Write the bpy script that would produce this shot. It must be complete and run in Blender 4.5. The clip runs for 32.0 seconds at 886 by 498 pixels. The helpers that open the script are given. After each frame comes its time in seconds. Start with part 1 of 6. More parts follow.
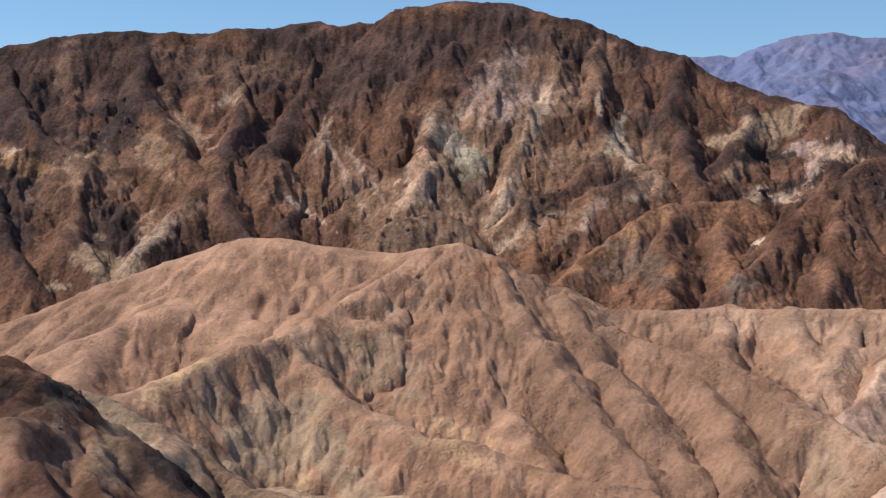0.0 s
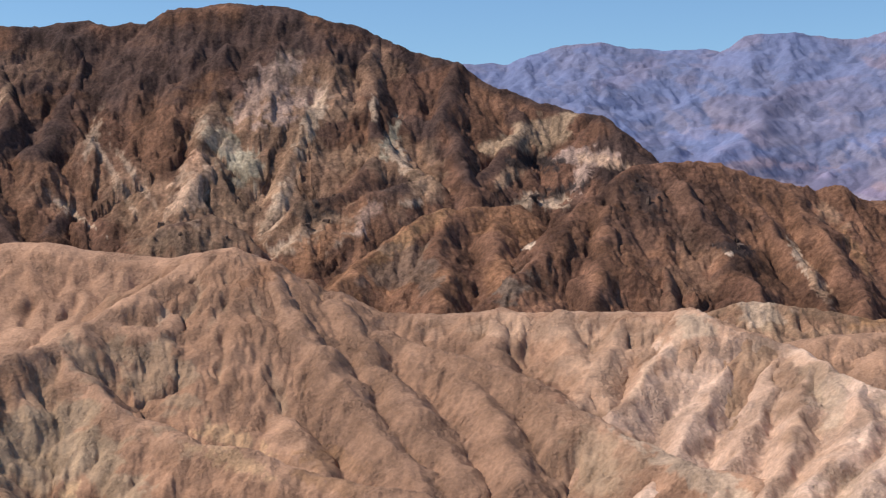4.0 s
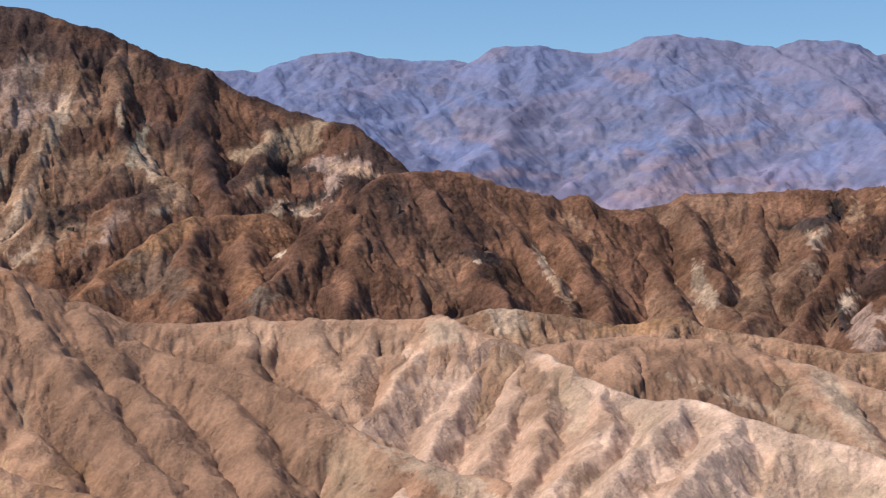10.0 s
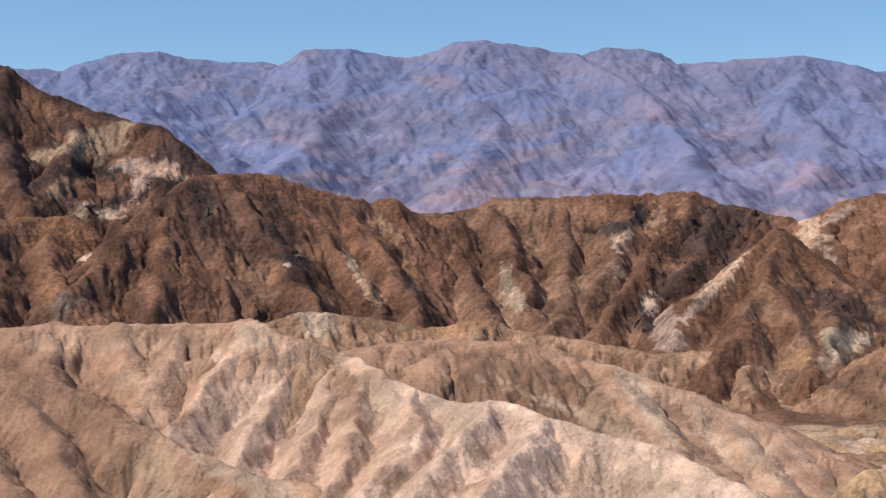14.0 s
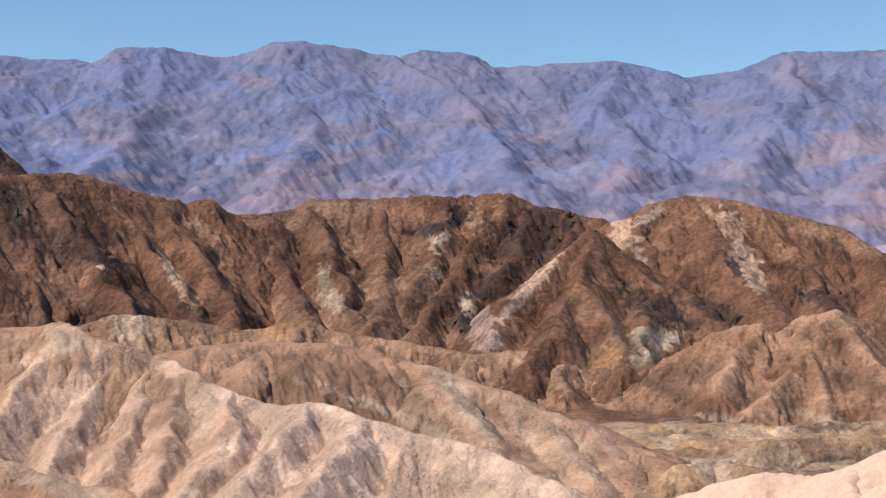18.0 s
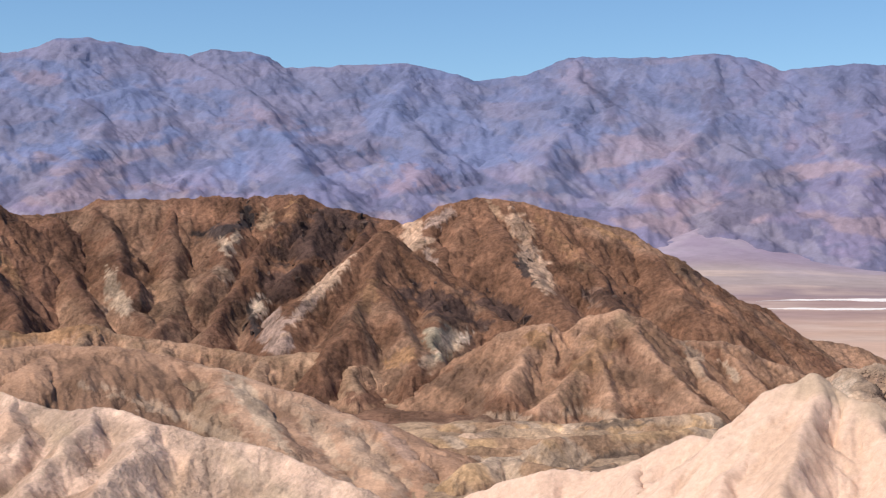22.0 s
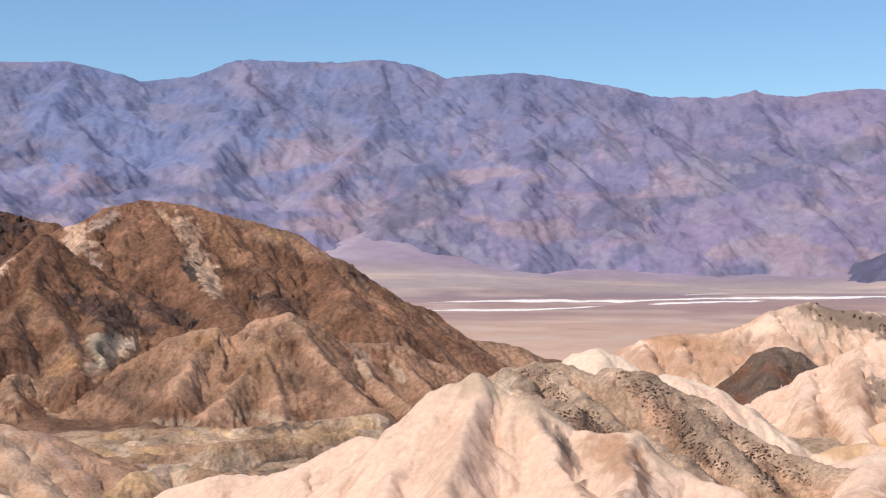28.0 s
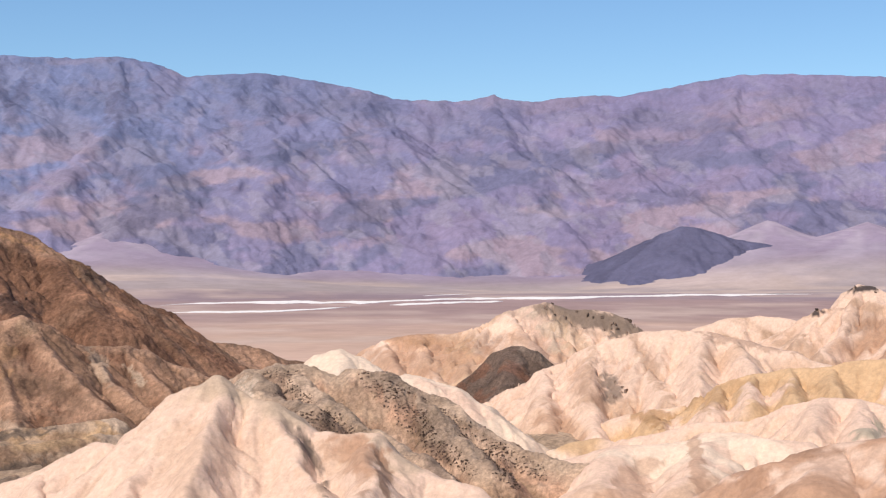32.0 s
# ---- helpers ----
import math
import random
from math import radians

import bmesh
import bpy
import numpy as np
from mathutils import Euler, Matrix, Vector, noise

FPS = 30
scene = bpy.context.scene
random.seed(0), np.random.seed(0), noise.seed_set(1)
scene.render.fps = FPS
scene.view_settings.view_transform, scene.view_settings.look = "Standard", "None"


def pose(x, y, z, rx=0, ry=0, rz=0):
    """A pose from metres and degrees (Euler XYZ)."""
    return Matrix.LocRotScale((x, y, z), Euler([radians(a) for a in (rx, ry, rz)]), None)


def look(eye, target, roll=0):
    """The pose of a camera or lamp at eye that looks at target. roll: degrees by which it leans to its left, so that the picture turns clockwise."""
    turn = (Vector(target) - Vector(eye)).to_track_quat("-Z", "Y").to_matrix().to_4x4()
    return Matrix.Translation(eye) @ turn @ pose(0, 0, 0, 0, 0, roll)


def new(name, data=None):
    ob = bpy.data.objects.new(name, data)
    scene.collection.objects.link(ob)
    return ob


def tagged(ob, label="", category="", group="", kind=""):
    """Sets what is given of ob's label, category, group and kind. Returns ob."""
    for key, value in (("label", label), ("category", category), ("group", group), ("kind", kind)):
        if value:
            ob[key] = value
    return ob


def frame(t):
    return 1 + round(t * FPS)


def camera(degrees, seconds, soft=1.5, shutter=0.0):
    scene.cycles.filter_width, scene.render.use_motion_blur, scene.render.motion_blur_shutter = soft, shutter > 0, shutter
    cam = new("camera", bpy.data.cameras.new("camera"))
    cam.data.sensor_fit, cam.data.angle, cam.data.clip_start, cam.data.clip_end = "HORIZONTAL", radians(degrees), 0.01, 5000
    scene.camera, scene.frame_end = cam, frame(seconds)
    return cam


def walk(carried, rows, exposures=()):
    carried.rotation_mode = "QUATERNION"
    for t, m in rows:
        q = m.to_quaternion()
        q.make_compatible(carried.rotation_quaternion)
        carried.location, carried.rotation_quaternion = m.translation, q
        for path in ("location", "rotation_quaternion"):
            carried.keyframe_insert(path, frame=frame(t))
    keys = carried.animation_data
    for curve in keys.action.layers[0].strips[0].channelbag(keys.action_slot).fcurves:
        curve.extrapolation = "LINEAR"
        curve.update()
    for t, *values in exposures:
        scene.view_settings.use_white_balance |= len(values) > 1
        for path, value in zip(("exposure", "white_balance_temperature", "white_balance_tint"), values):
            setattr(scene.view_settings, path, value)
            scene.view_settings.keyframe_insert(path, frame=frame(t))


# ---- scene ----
from collections import defaultdict

cam = camera(32.94, 32.0, soft=1.2)
EYE = 75.0
# seconds, bearing to the left, pitch and roll in degrees: a tripod head that pans to the right
PAN = [
    (0, -0.000, -0.579, 0.005),
    (0.5, -1.046, -0.559, -0.045),
    (1, -2.124, -0.524, 0.004),
    (1.5, -3.175, -0.504, -0.006),
    (2, -4.171, -0.490, -0.013),
    (2.5, -5.199, -0.462, 0.002),
    (3, -6.229, -0.447, -0.044),
    (3.5, -7.436, -0.424, -0.037),
    (4, -8.591, -0.403, -0.048),
    (4.5, -9.722, -0.383, -0.060),
    (6.5, -13.278, -0.283, -0.015),
    (7, -14.223, -0.266, -0.006),
    (7.5, -14.850, -0.239, -0.001),
    (8, -15.446, -0.203, 0.023),
    (8.5, -16.124, -0.177, 0.012),
    (9, -16.788, -0.143, 0.034),
    (9.5, -17.376, -0.112, 0.029),
    (10, -18.093, -0.084, 0.029),
    (10.5, -18.848, -0.067, -0.011),
    (11, -19.626, -0.041, 0.016),
    (11.5, -20.550, -0.034, 0.009),
    (12, -21.608, -0.019, -0.008),
    (12.5, -22.543, -0.017, 0.006),
    (13, -23.453, 0.007, 0.002),
    (13.5, -24.336, 0.032, -0.002),
    (14, -25.337, 0.037, -0.015),
    (14.5, -26.366, 0.036, -0.016),
    (15, -27.386, 0.045, 0.025),
    (15.5, -28.351, 0.068, 0.020),
    (17.5, -31.552, 0.087, 0.062),
    (18, -32.287, 0.087, 0.059),
    (18.5, -33.003, 0.098, 0.052),
    (19, -33.733, 0.100, 0.069),
    (19.5, -34.567, 0.103, 0.061),
    (20, -35.652, 0.100, 0.069),
    (20.5, -36.837, 0.101, 0.051),
    (21, -38.067, 0.103, 0.072),
    (21.5, -39.200, 0.106, 0.090),
    (22, -40.235, 0.129, 0.091),
    (22.5, -41.246, 0.139, 0.091),
    (23, -42.269, 0.146, 0.075),
    (23.5, -43.273, 0.158, 0.114),
    (24, -44.269, 0.169, 0.119),
    (24.5, -45.239, 0.180, 0.143),
    (25, -46.217, 0.195, 0.173),
    (25.5, -47.197, 0.205, 0.172),
    (27.5, -51.584, 0.236, 0.239),
    (28, -52.864, 0.223, 0.236),
    (28.5, -54.067, 0.225, 0.240),
    (29, -55.179, 0.221, 0.277),
    (29.5, -56.368, 0.220, 0.276),
    (30, -57.849, 0.199, 0.295),
    (30.5, -59.199, 0.208, 0.286),
    (31, -60.456, 0.201, 0.374),
    (31.5, -61.641, 0.213, 0.282),
    (32, -62.692, 0.229, 0.227),
]
walk(cam, [(t, pose(0, 0, EYE, 90 + pitch, roll, yaw)) for t, yaw, pitch, roll in PAN],
     exposures=[(0.0, 0.2), (32.0, 0.2)])

# ---- sky and sun ----
SUN_BEARING, SUN_HEIGHT = -82.0, 51.0
world = bpy.data.worlds.new("world")
scene.world = world
world.use_nodes = True
wn = world.node_tree.nodes
sky = wn.new("ShaderNodeTexSky")
sky.sky_type = "NISHITA"
sky.sun_disc = False
sky.sun_elevation, sky.sun_rotation = radians(SUN_HEIGHT), radians(SUN_BEARING)
sky.altitude, sky.air_density, sky.dust_density, sky.ozone_density = 200, 1.0, 0.0, 5.0
clear = wn.new("ShaderNodeMix")
clear.data_type, clear.blend_type = "RGBA", "MULTIPLY"
clear.inputs["Factor"].default_value = 1.0
clear.inputs["B"].default_value = (0.88, 0.985, 1.06, 1)
world.node_tree.links.new(sky.outputs[0], clear.inputs["A"])
world.node_tree.links.new(clear.outputs["Result"], wn["Background"].inputs[0])
wn["Background"].inputs[1].default_value = 0.102
sun_data = bpy.data.lights.new("sun", "SUN")
sun_data.energy, sun_data.angle, sun_data.color = 4.35, radians(0.53), (1.0, 0.915, 0.815)
sun = new("sun", sun_data)
sb, sh = radians(SUN_BEARING), radians(SUN_HEIGHT)
sun.matrix_world = look((300 * math.sin(sb) * math.cos(sh), 300 * math.cos(sb) * math.cos(sh), 75 + 300 * math.sin(sh)), (0, 0, 75))


# ---- noise over the plan ----
def vnoise(x, y, seed=0):
    """Smooth value noise, 0 to 1, with a grid of one unit."""
    xi, yi = np.floor(x), np.floor(y)
    fx, fy = x - xi, y - yi
    fx, fy = fx * fx * (3 - 2 * fx), fy * fy * (3 - 2 * fy)
    xi, yi = xi.astype(np.int64), yi.astype(np.int64)

    def corner(a, b):
        n = (a * 374761393 + b * 668265263 + seed * 974634777) & 0xFFFFFFFF
        n = ((n ^ (n >> 13)) * 1274126177) & 0xFFFFFFFF
        return ((n ^ (n >> 16)) & 0xFFFF) / 65535.0

    low = corner(xi, yi) * (1 - fx) + corner(xi + 1, yi) * fx
    high = corner(xi, yi + 1) * (1 - fx) + corner(xi + 1, yi + 1) * fx
    return low * (1 - fy) + high * fy


def fbm(x, y, octaves=4, seed=0):
    """Sum of octaves, about -1 to 1."""
    total, size, norm = 0.0, 1.0, 0.0
    for k in range(octaves):
        total = total + size * (vnoise(x, y, seed + 31 * k) * 2 - 1)
        norm += size
        x, y, size = x * 2.03 + 17.3, y * 2.03 - 9.1, size * 0.5
    return total / norm * 1.6


def crease(x, y, seed=0):
    """1 along wandering sharp lines, falling to 0 between them."""
    return 1 - np.abs(2 * vnoise(x, y, seed) - 1)


def flute(x, y, seed=0):
    """1 in the bottom of evenly set gullies, 0 on the ribs between them."""
    v = vnoise(x, y, seed) * 1.7 + 0.25 * vnoise(x * 2.7, y * 2.7, seed + 3)
    return np.abs(2 * (v - np.floor(v)) - 1)


def smooth(a, b, x):
    t = np.clip((x - a) / (b - a), 0, 1)
    return t * t * (3 - 2 * t)


def mix(a, b, m):
    return a + (np.asarray(b) - a) * m[:, None]


def rugged(x, y, size, seed):
    """Broken rock: sharp ribs at five sizes, 0 to about 1."""
    total, amount = 0.0, 0.5
    for k in range(5):
        total = total + amount * crease(x / size, y / size, seed + 7 * k) ** 1.5
        x, y, amount = x * 2.1 + 0.4 * y, y * 2.1 - 0.4 * x, amount * 0.54
    return total


# fans of gravel below the canyons of the far range: bearing, distance and height of the apex, fall
FANS = ((50.2, 3560.0, 135.0, 0.24), (58.5, 3530.0, 82.0, 0.2), (75.0, 3590.0, 112.0, 0.30), (78.5, 3600.0, 106.0, 0.22), (44.0, 3540.0, 88.0, 0.2))


def ground_height(x, y):
    """The lookout's mound, the badlands' floor, the valley and the fans at its far side."""
    r = np.hypot(x, y)
    g = np.interp(r, [0, 5, 112, 250, 560, 1020, 1150, 3150, 3700, 9000], [73.3, 73.3, 26, 22, 19, 1, 0, 0, 76, 120])
    wash = smooth(120, 260, r) * (1 - smooth(700, 1000, r))
    g = g + wash * (2.2 * fbm(x / 60, y / 60, 4, 5) + 1.2 * fbm(x / 12, y / 12, 3, 6))
    for b, apex, top, fall in FANS:
        ax, ay = apex * math.sin(radians(b)), apex * math.cos(radians(b))
        g = np.maximum(g, np.where(r < apex + 200, (top + 12) * np.exp(-1.5 * fall / top * np.hypot(x - ax, y - ay)) - 12, -9.0))
    g = g + 5.0 * smooth(300, 360, r) * (1 - smooth(600, 800, r)) * (rugged(x + 9 * fbm(x / 50, y / 50, 2, 7), y, 46.0, 71) - 0.6)
    cut = smooth(330, 360, r) * (1 - smooth(560, 620, r))
    step = g / 1.6 + 0.5 * fbm(x / 30, y / 30, 3, 9)
    g = g + cut * 1.6 * (np.floor(step) + smooth(0.55, 0.95, step - np.floor(step)) - step)
    bearing = np.degrees(np.arctan2(x, y))
    g = g + 42 * smooth(66, 75, bearing) * (1 - smooth(95, 120, bearing)) * smooth(2950, 3330, r) * (1 - smooth(3600, 4200, r))
    fan = smooth(3200, 3700, r)
    return g + fan * 9 * fbm(np.arctan2(x, y) * 14, r / 900, 3, 8)


# ---- materials ----
def surface(name, grain, relief, bump=0.5, rough=0.92, streak=0.0, vary=0.35):
    """Weathered earth or rock: the mineral colour of each place, broken up by grain at three sizes, and fine relief."""
    m = bpy.data.materials.new(name)
    m.use_nodes = True
    n, link = m.node_tree.nodes, m.node_tree.links.new
    bsdf = n["Principled BSDF"]
    bsdf.inputs["Roughness"].default_value = rough
    bsdf.inputs["Specular IOR Level"].default_value = 0.12
    where = n.new("ShaderNodeNewGeometry")
    tint = n.new("ShaderNodeAttribute")
    tint.attribute_name = "mineral"
    last = tint.outputs["Color"]
    for scale, detail, amount in ((1 / grain, 6, vary), (1 / (grain * 7), 4, vary * 0.8), (1 / (grain * 0.3), 3, vary * 0.45)):
        tex = n.new("ShaderNodeTexNoise")
        tex.inputs["Scale"].default_value = scale
        tex.inputs["Detail"].default_value = detail
        tex.inputs["Roughness"].default_value = 0.62
        link(where.outputs["Position"], tex.inputs["Vector"])
        ramp = n.new("ShaderNodeMapRange")
        ramp.inputs["From Min"].default_value, ramp.inputs["From Max"].default_value = 0.3, 0.7
        ramp.inputs["To Min"].default_value, ramp.inputs["To Max"].default_value = 1 - amount, 1 + amount * 0.7
        link(tex.outputs["Fac"], ramp.inputs["Value"])
        mul = n.new("ShaderNodeVectorMath")
        mul.operation = "SCALE"
        link(last, mul.inputs[0])
        link(ramp.outputs["Result"], mul.inputs["Scale"])
        last = mul.outputs["Vector"]
    link(last, bsdf.inputs["Base Color"])
    # crumbly in some places, smooth in others
    spread = n.new("ShaderNodeTexNoise")
    spread.inputs["Scale"].default_value = 1 / (relief * 14)
    spread.inputs["Detail"].default_value = 4
    link(where.outputs["Position"], spread.inputs["Vector"])
    where_rough = n.new("ShaderNodeMapRange")
    where_rough.inputs["From Min"].default_value, where_rough.inputs["From Max"].default_value = 0.38, 0.62
    where_rough.inputs["To Min"].default_value, where_rough.inputs["To Max"].default_value = 0.05, 1.7
    link(spread.outputs["Fac"], where_rough.inputs["Value"])
    coarse = n.new("ShaderNodeTexNoise")
    coarse.inputs["Scale"].default_value, coarse.inputs["Detail"].default_value = 1 / (relief * 1.5), 8
    coarse.inputs["Roughness"].default_value = 0.72
    link(where.outputs["Position"], coarse.inputs["Vector"])
    lumps = n.new("ShaderNodeTexVoronoi")
    lumps.inputs["Scale"].default_value = 1 / (relief * 1.3)
    link(where.outputs["Position"], lumps.inputs["Vector"])
    both = n.new("ShaderNodeMath")
    both.operation = "MULTIPLY_ADD"
    both.inputs[1].default_value = -0.25
    link(lumps.outputs["Distance"], both.inputs[0])
    link(coarse.outputs["Fac"], both.inputs[2])
    scaled = n.new("ShaderNodeMath")
    scaled.operation = "MULTIPLY"
    link(both.outputs[0], scaled.inputs[0])
    link(where_rough.outputs["Result"], scaled.inputs[1])
    height = scaled.outputs[0]
    node = n.new("ShaderNodeBump")
    node.inputs["Strength"].default_value = bump
    node.inputs["Distance"].default_value = relief * 1.0
    link(height, node.inputs["Height"])
    link(node.outputs["Normal"], bsdf.inputs["Normal"])
    return m


MUD = surface("dried_mud", 0.9, 0.6, 1.0, vary=0.25)
CLAY = surface("pale_clay", 1.2, 0.6, 0.4, vary=0.16)
GRAVEL = surface("grey_gravel", 0.9, 0.8, 1.0, vary=0.42)
ROCK = surface("weathered_rock", 2.2, 1.5, 1.0, vary=0.5)
EARTH = surface("ochre_earth", 1.8, 1.4, 0.9, vary=0.4)
FAR_ROCK = surface("hazy_rock", 20.0, 12.0, 0.5, vary=0.15)
FLAT = surface("valley_floor", 60.0, 3.0, 0.1, vary=0.12)


# ---- landforms ----
CRESTS, OUTCROPS = defaultdict(list), defaultdict(list)


def crest(form, *points):
    """A crest line of a landform, from point to point: bearing from the lookout in degrees, distance and height in metres."""
    CRESTS[form].append(points)


def outcrop(form, mineral, bearing, height, half_width, half_height, lean, share):
    """Another mineral that crops out on a landform, or a patch of other tone, placed to fit the camera's view, in
    metres; lean: degrees by which its length rises to the right; share: how pure.
    """
    OUTCROPS[form].append((bearing, height, half_width, half_height, lean, share, mineral))


def place(bearing, distance):
    b = np.radians(bearing)
    return distance * np.sin(b), distance * np.cos(b)


def sheet(name, bearings, distances, z, colour, material, keep=None, mine=None, near=None):
    """A mesh over a fan-shaped net of bearings and distances, with its mineral colours."""
    rows, cols = len(distances), len(bearings)
    x, y = place(bearings[None, :], distances[:, None])
    co = np.stack([x, y, z], -1).reshape(-1, 3)
    i = np.arange(rows * cols).reshape(rows, cols)
    quads = np.stack([i[:-1, :-1], i[:-1, 1:], i[1:, 1:], i[1:, :-1]], -1).reshape(-1, 4)[:, ::-1]
    if keep is not None:
        k = keep.reshape(-1)
        quads = quads[k[quads].any(1) if mine is None else mine]
        if not len(quads):
            return None
        used = np.unique(quads)
        renumber = np.zeros(rows * cols, np.int64)
        renumber[used] = np.arange(len(used))
        quads, co, colour = renumber[quads], co[used], colour[used]
    mesh = bpy.data.meshes.new(name)
    mesh.vertices.add(len(co))
    mesh.vertices.foreach_set("co", co.astype(np.float32).ravel())
    mesh.loops.add(quads.size)
    mesh.loops.foreach_set("vertex_index", quads.astype(np.int32).ravel())
    mesh.polygons.add(len(quads))
    mesh.polygons.foreach_set("loop_start", np.arange(0, quads.size, 4, dtype=np.int32))
    mesh.polygons.foreach_set("use_smooth", np.ones(len(quads), dtype=bool))
    layer = mesh.attributes.new("mineral", "FLOAT_COLOR", "POINT")
    layer.data.foreach_set("color", np.concatenate([colour, np.ones((len(colour), 1))], 1).astype(np.float32).ravel())
    mesh.materials.append(material)
    if near is not None:
        mesh.materials.append(near[0])
        mesh.polygons.foreach_set("material_index", (np.hypot(co[quads[:, 0], 0], co[quads[:, 0], 1]) < near[1]).astype(np.int32))
    mesh.update(calc_edges=True)
    return new(name, mesh)


def relief(x, y, ridges, slope, crown, rills, seed, fill=0.0):
    """Height of a body of ridges: from every crest the flank falls away, cut by rills that run straight down it.
    slope: of the first line and of its spurs; fill: width over which the valleys between spurs are choked with debris; rills: spacing and depth of the gullies, and how narrow they are.
    Also how far below its crest each place lies, how deep in a rill, which crest it hangs from, and streaks of scree that run down."""
    space, depth, narrow = rills
    wx = x + space * 0.22 * fbm(x / space, y / space, 3, seed + 3)
    wy = y + space * 0.22 * fbm(x / space, y / space, 3, seed + 4)
    top = np.full(x.shape, -1e9)
    below, gully, scree, owner = np.zeros(x.shape), np.zeros(x.shape), np.zeros(x.shape), np.zeros(x.shape, np.int32)
    for k, points in enumerate(ridges):
        steep = slope[0] if k == 0 else slope[1]
        best = np.full(x.shape, -1e9)
        near, cx, cy, cz = (np.zeros(x.shape) for _ in range(4))
        ends = [(*place(b, d), z) for b, d, z in points]
        for (ax, ay, az), (bx, by, bz) in zip(ends, ends[1:]):
            dx, dy = bx - ax, by - ay
            t = np.clip(((wx - ax) * dx + (wy - ay) * dy) / (dx * dx + dy * dy + 1e-9), 0, 1)
            qx, qy, qz = ax + t * dx, ay + t * dy, az + t * (bz - az)
            far = np.hypot(wx - qx, wy - qy)
            score = qz - steep * far
            m = score > best
            best[m], near[m], cx[m], cy[m], cz[m] = score[m], far[m], qx[m], qy[m], qz[m]
        live = best > top - 3 * depth
        if not live.any():
            continue
        nr, px, py = near[live], cx[live], cy[live]
        ux, uy = (wx[live] - px) / (nr + 0.5), (wy[live] - py) / (nr + 0.5)
        fall = np.sqrt(nr * nr + crown * crown) - crown
        cut, deepest = 0.0, 0.0
        for scale, share in ((1.0, 0.75), (0.41, 0.2)):
            sp = space * scale
            g = flute((px + ux * sp * 3) / sp, (py + uy * sp * 3) / sp, seed + int(97 * scale)) ** narrow
            cut = cut + depth * share * g * smooth(0, sp * 1.6, nr)
            deepest = np.maximum(deepest, g * share)
        h = cz[live] - steep * fall - cut
        better = h > top[live]
        where = np.flatnonzero(live)[better]
        if fill:
            before = top[live]
            wide = fill * smooth(0, 4 * fill, np.minimum(fall, np.where(better, below[live] + 1e3 * (before < -1e8), below[live]))) + 1e-3
            share = np.clip(0.5 + 0.5 * (h - before) / wide, 0, 1)
            choked = np.where(before < -1e8, h, np.maximum(before, h) + wide * share * (1 - share))
            lift = np.flatnonzero(live)
            top[lift] = choked
            h = choked
        top[where], below[where], gully[where], owner[where] = h[better], fall[better], deepest[better], k
        sp = space * 0.3
        scree[where] = fbm(((px + ux * sp * 2) / sp)[better], ((py + uy * sp * 2) / sp)[better], 3, seed + 5)
    return top, below, gully, owner, scree


def blur(a, rows, cols):
    """Mean over a window of the net."""
    for axis, half in ((0, rows), (1, cols)):
        if half < 1:
            continue
        n = a.shape[axis]
        total = np.cumsum(np.concatenate([np.zeros_like(np.take(a, [0], axis)), a], axis), axis)
        low, high = np.clip(np.arange(n) - half, 0, n), np.clip(np.arange(n) + half + 1, 0, n)
        count = (high - low).reshape((-1, 1) if axis == 0 else (1, -1))
        a = (np.take(total, high, axis) - np.take(total, low, axis)) / count
    return a


def dice(a, b, seed):
    """Two even random numbers for every whole-numbered place."""
    n = (a * 374761393 + b * 668265263 + seed * 974634777) & 0xFFFFFFFF
    n = ((n ^ (n >> 13)) * 1274126177) & 0xFFFFFFFF
    n = n ^ (n >> 16)
    return (n & 0xFFFF) / 65535.0, ((n >> 11) & 0xFFFF) / 65535.0


def furrows(x, y, px, py, seed):
    """1 in furrows, 0 on the ribs between them, set across the direction px, py, about one to a unit, branching and ending."""
    ix, iy = np.floor(x).astype(np.int64), np.floor(y).astype(np.int64)
    wave, weight = 0.0, 1e-6
    for i in (-1, 0, 1):
        for j in (-1, 0, 1):
            ja, jb = dice(ix + i, iy + j, seed)
            dx, dy = x - (ix + i + ja), y - (iy + j + jb)
            w = np.exp(-2.2 * (dx * dx + dy * dy))
            wave = wave + w * np.cos(6.2832 * (dx * px + dy * py))
            weight = weight + w
    return np.clip(0.5 - 0.62 * wave / weight, 0, 1)


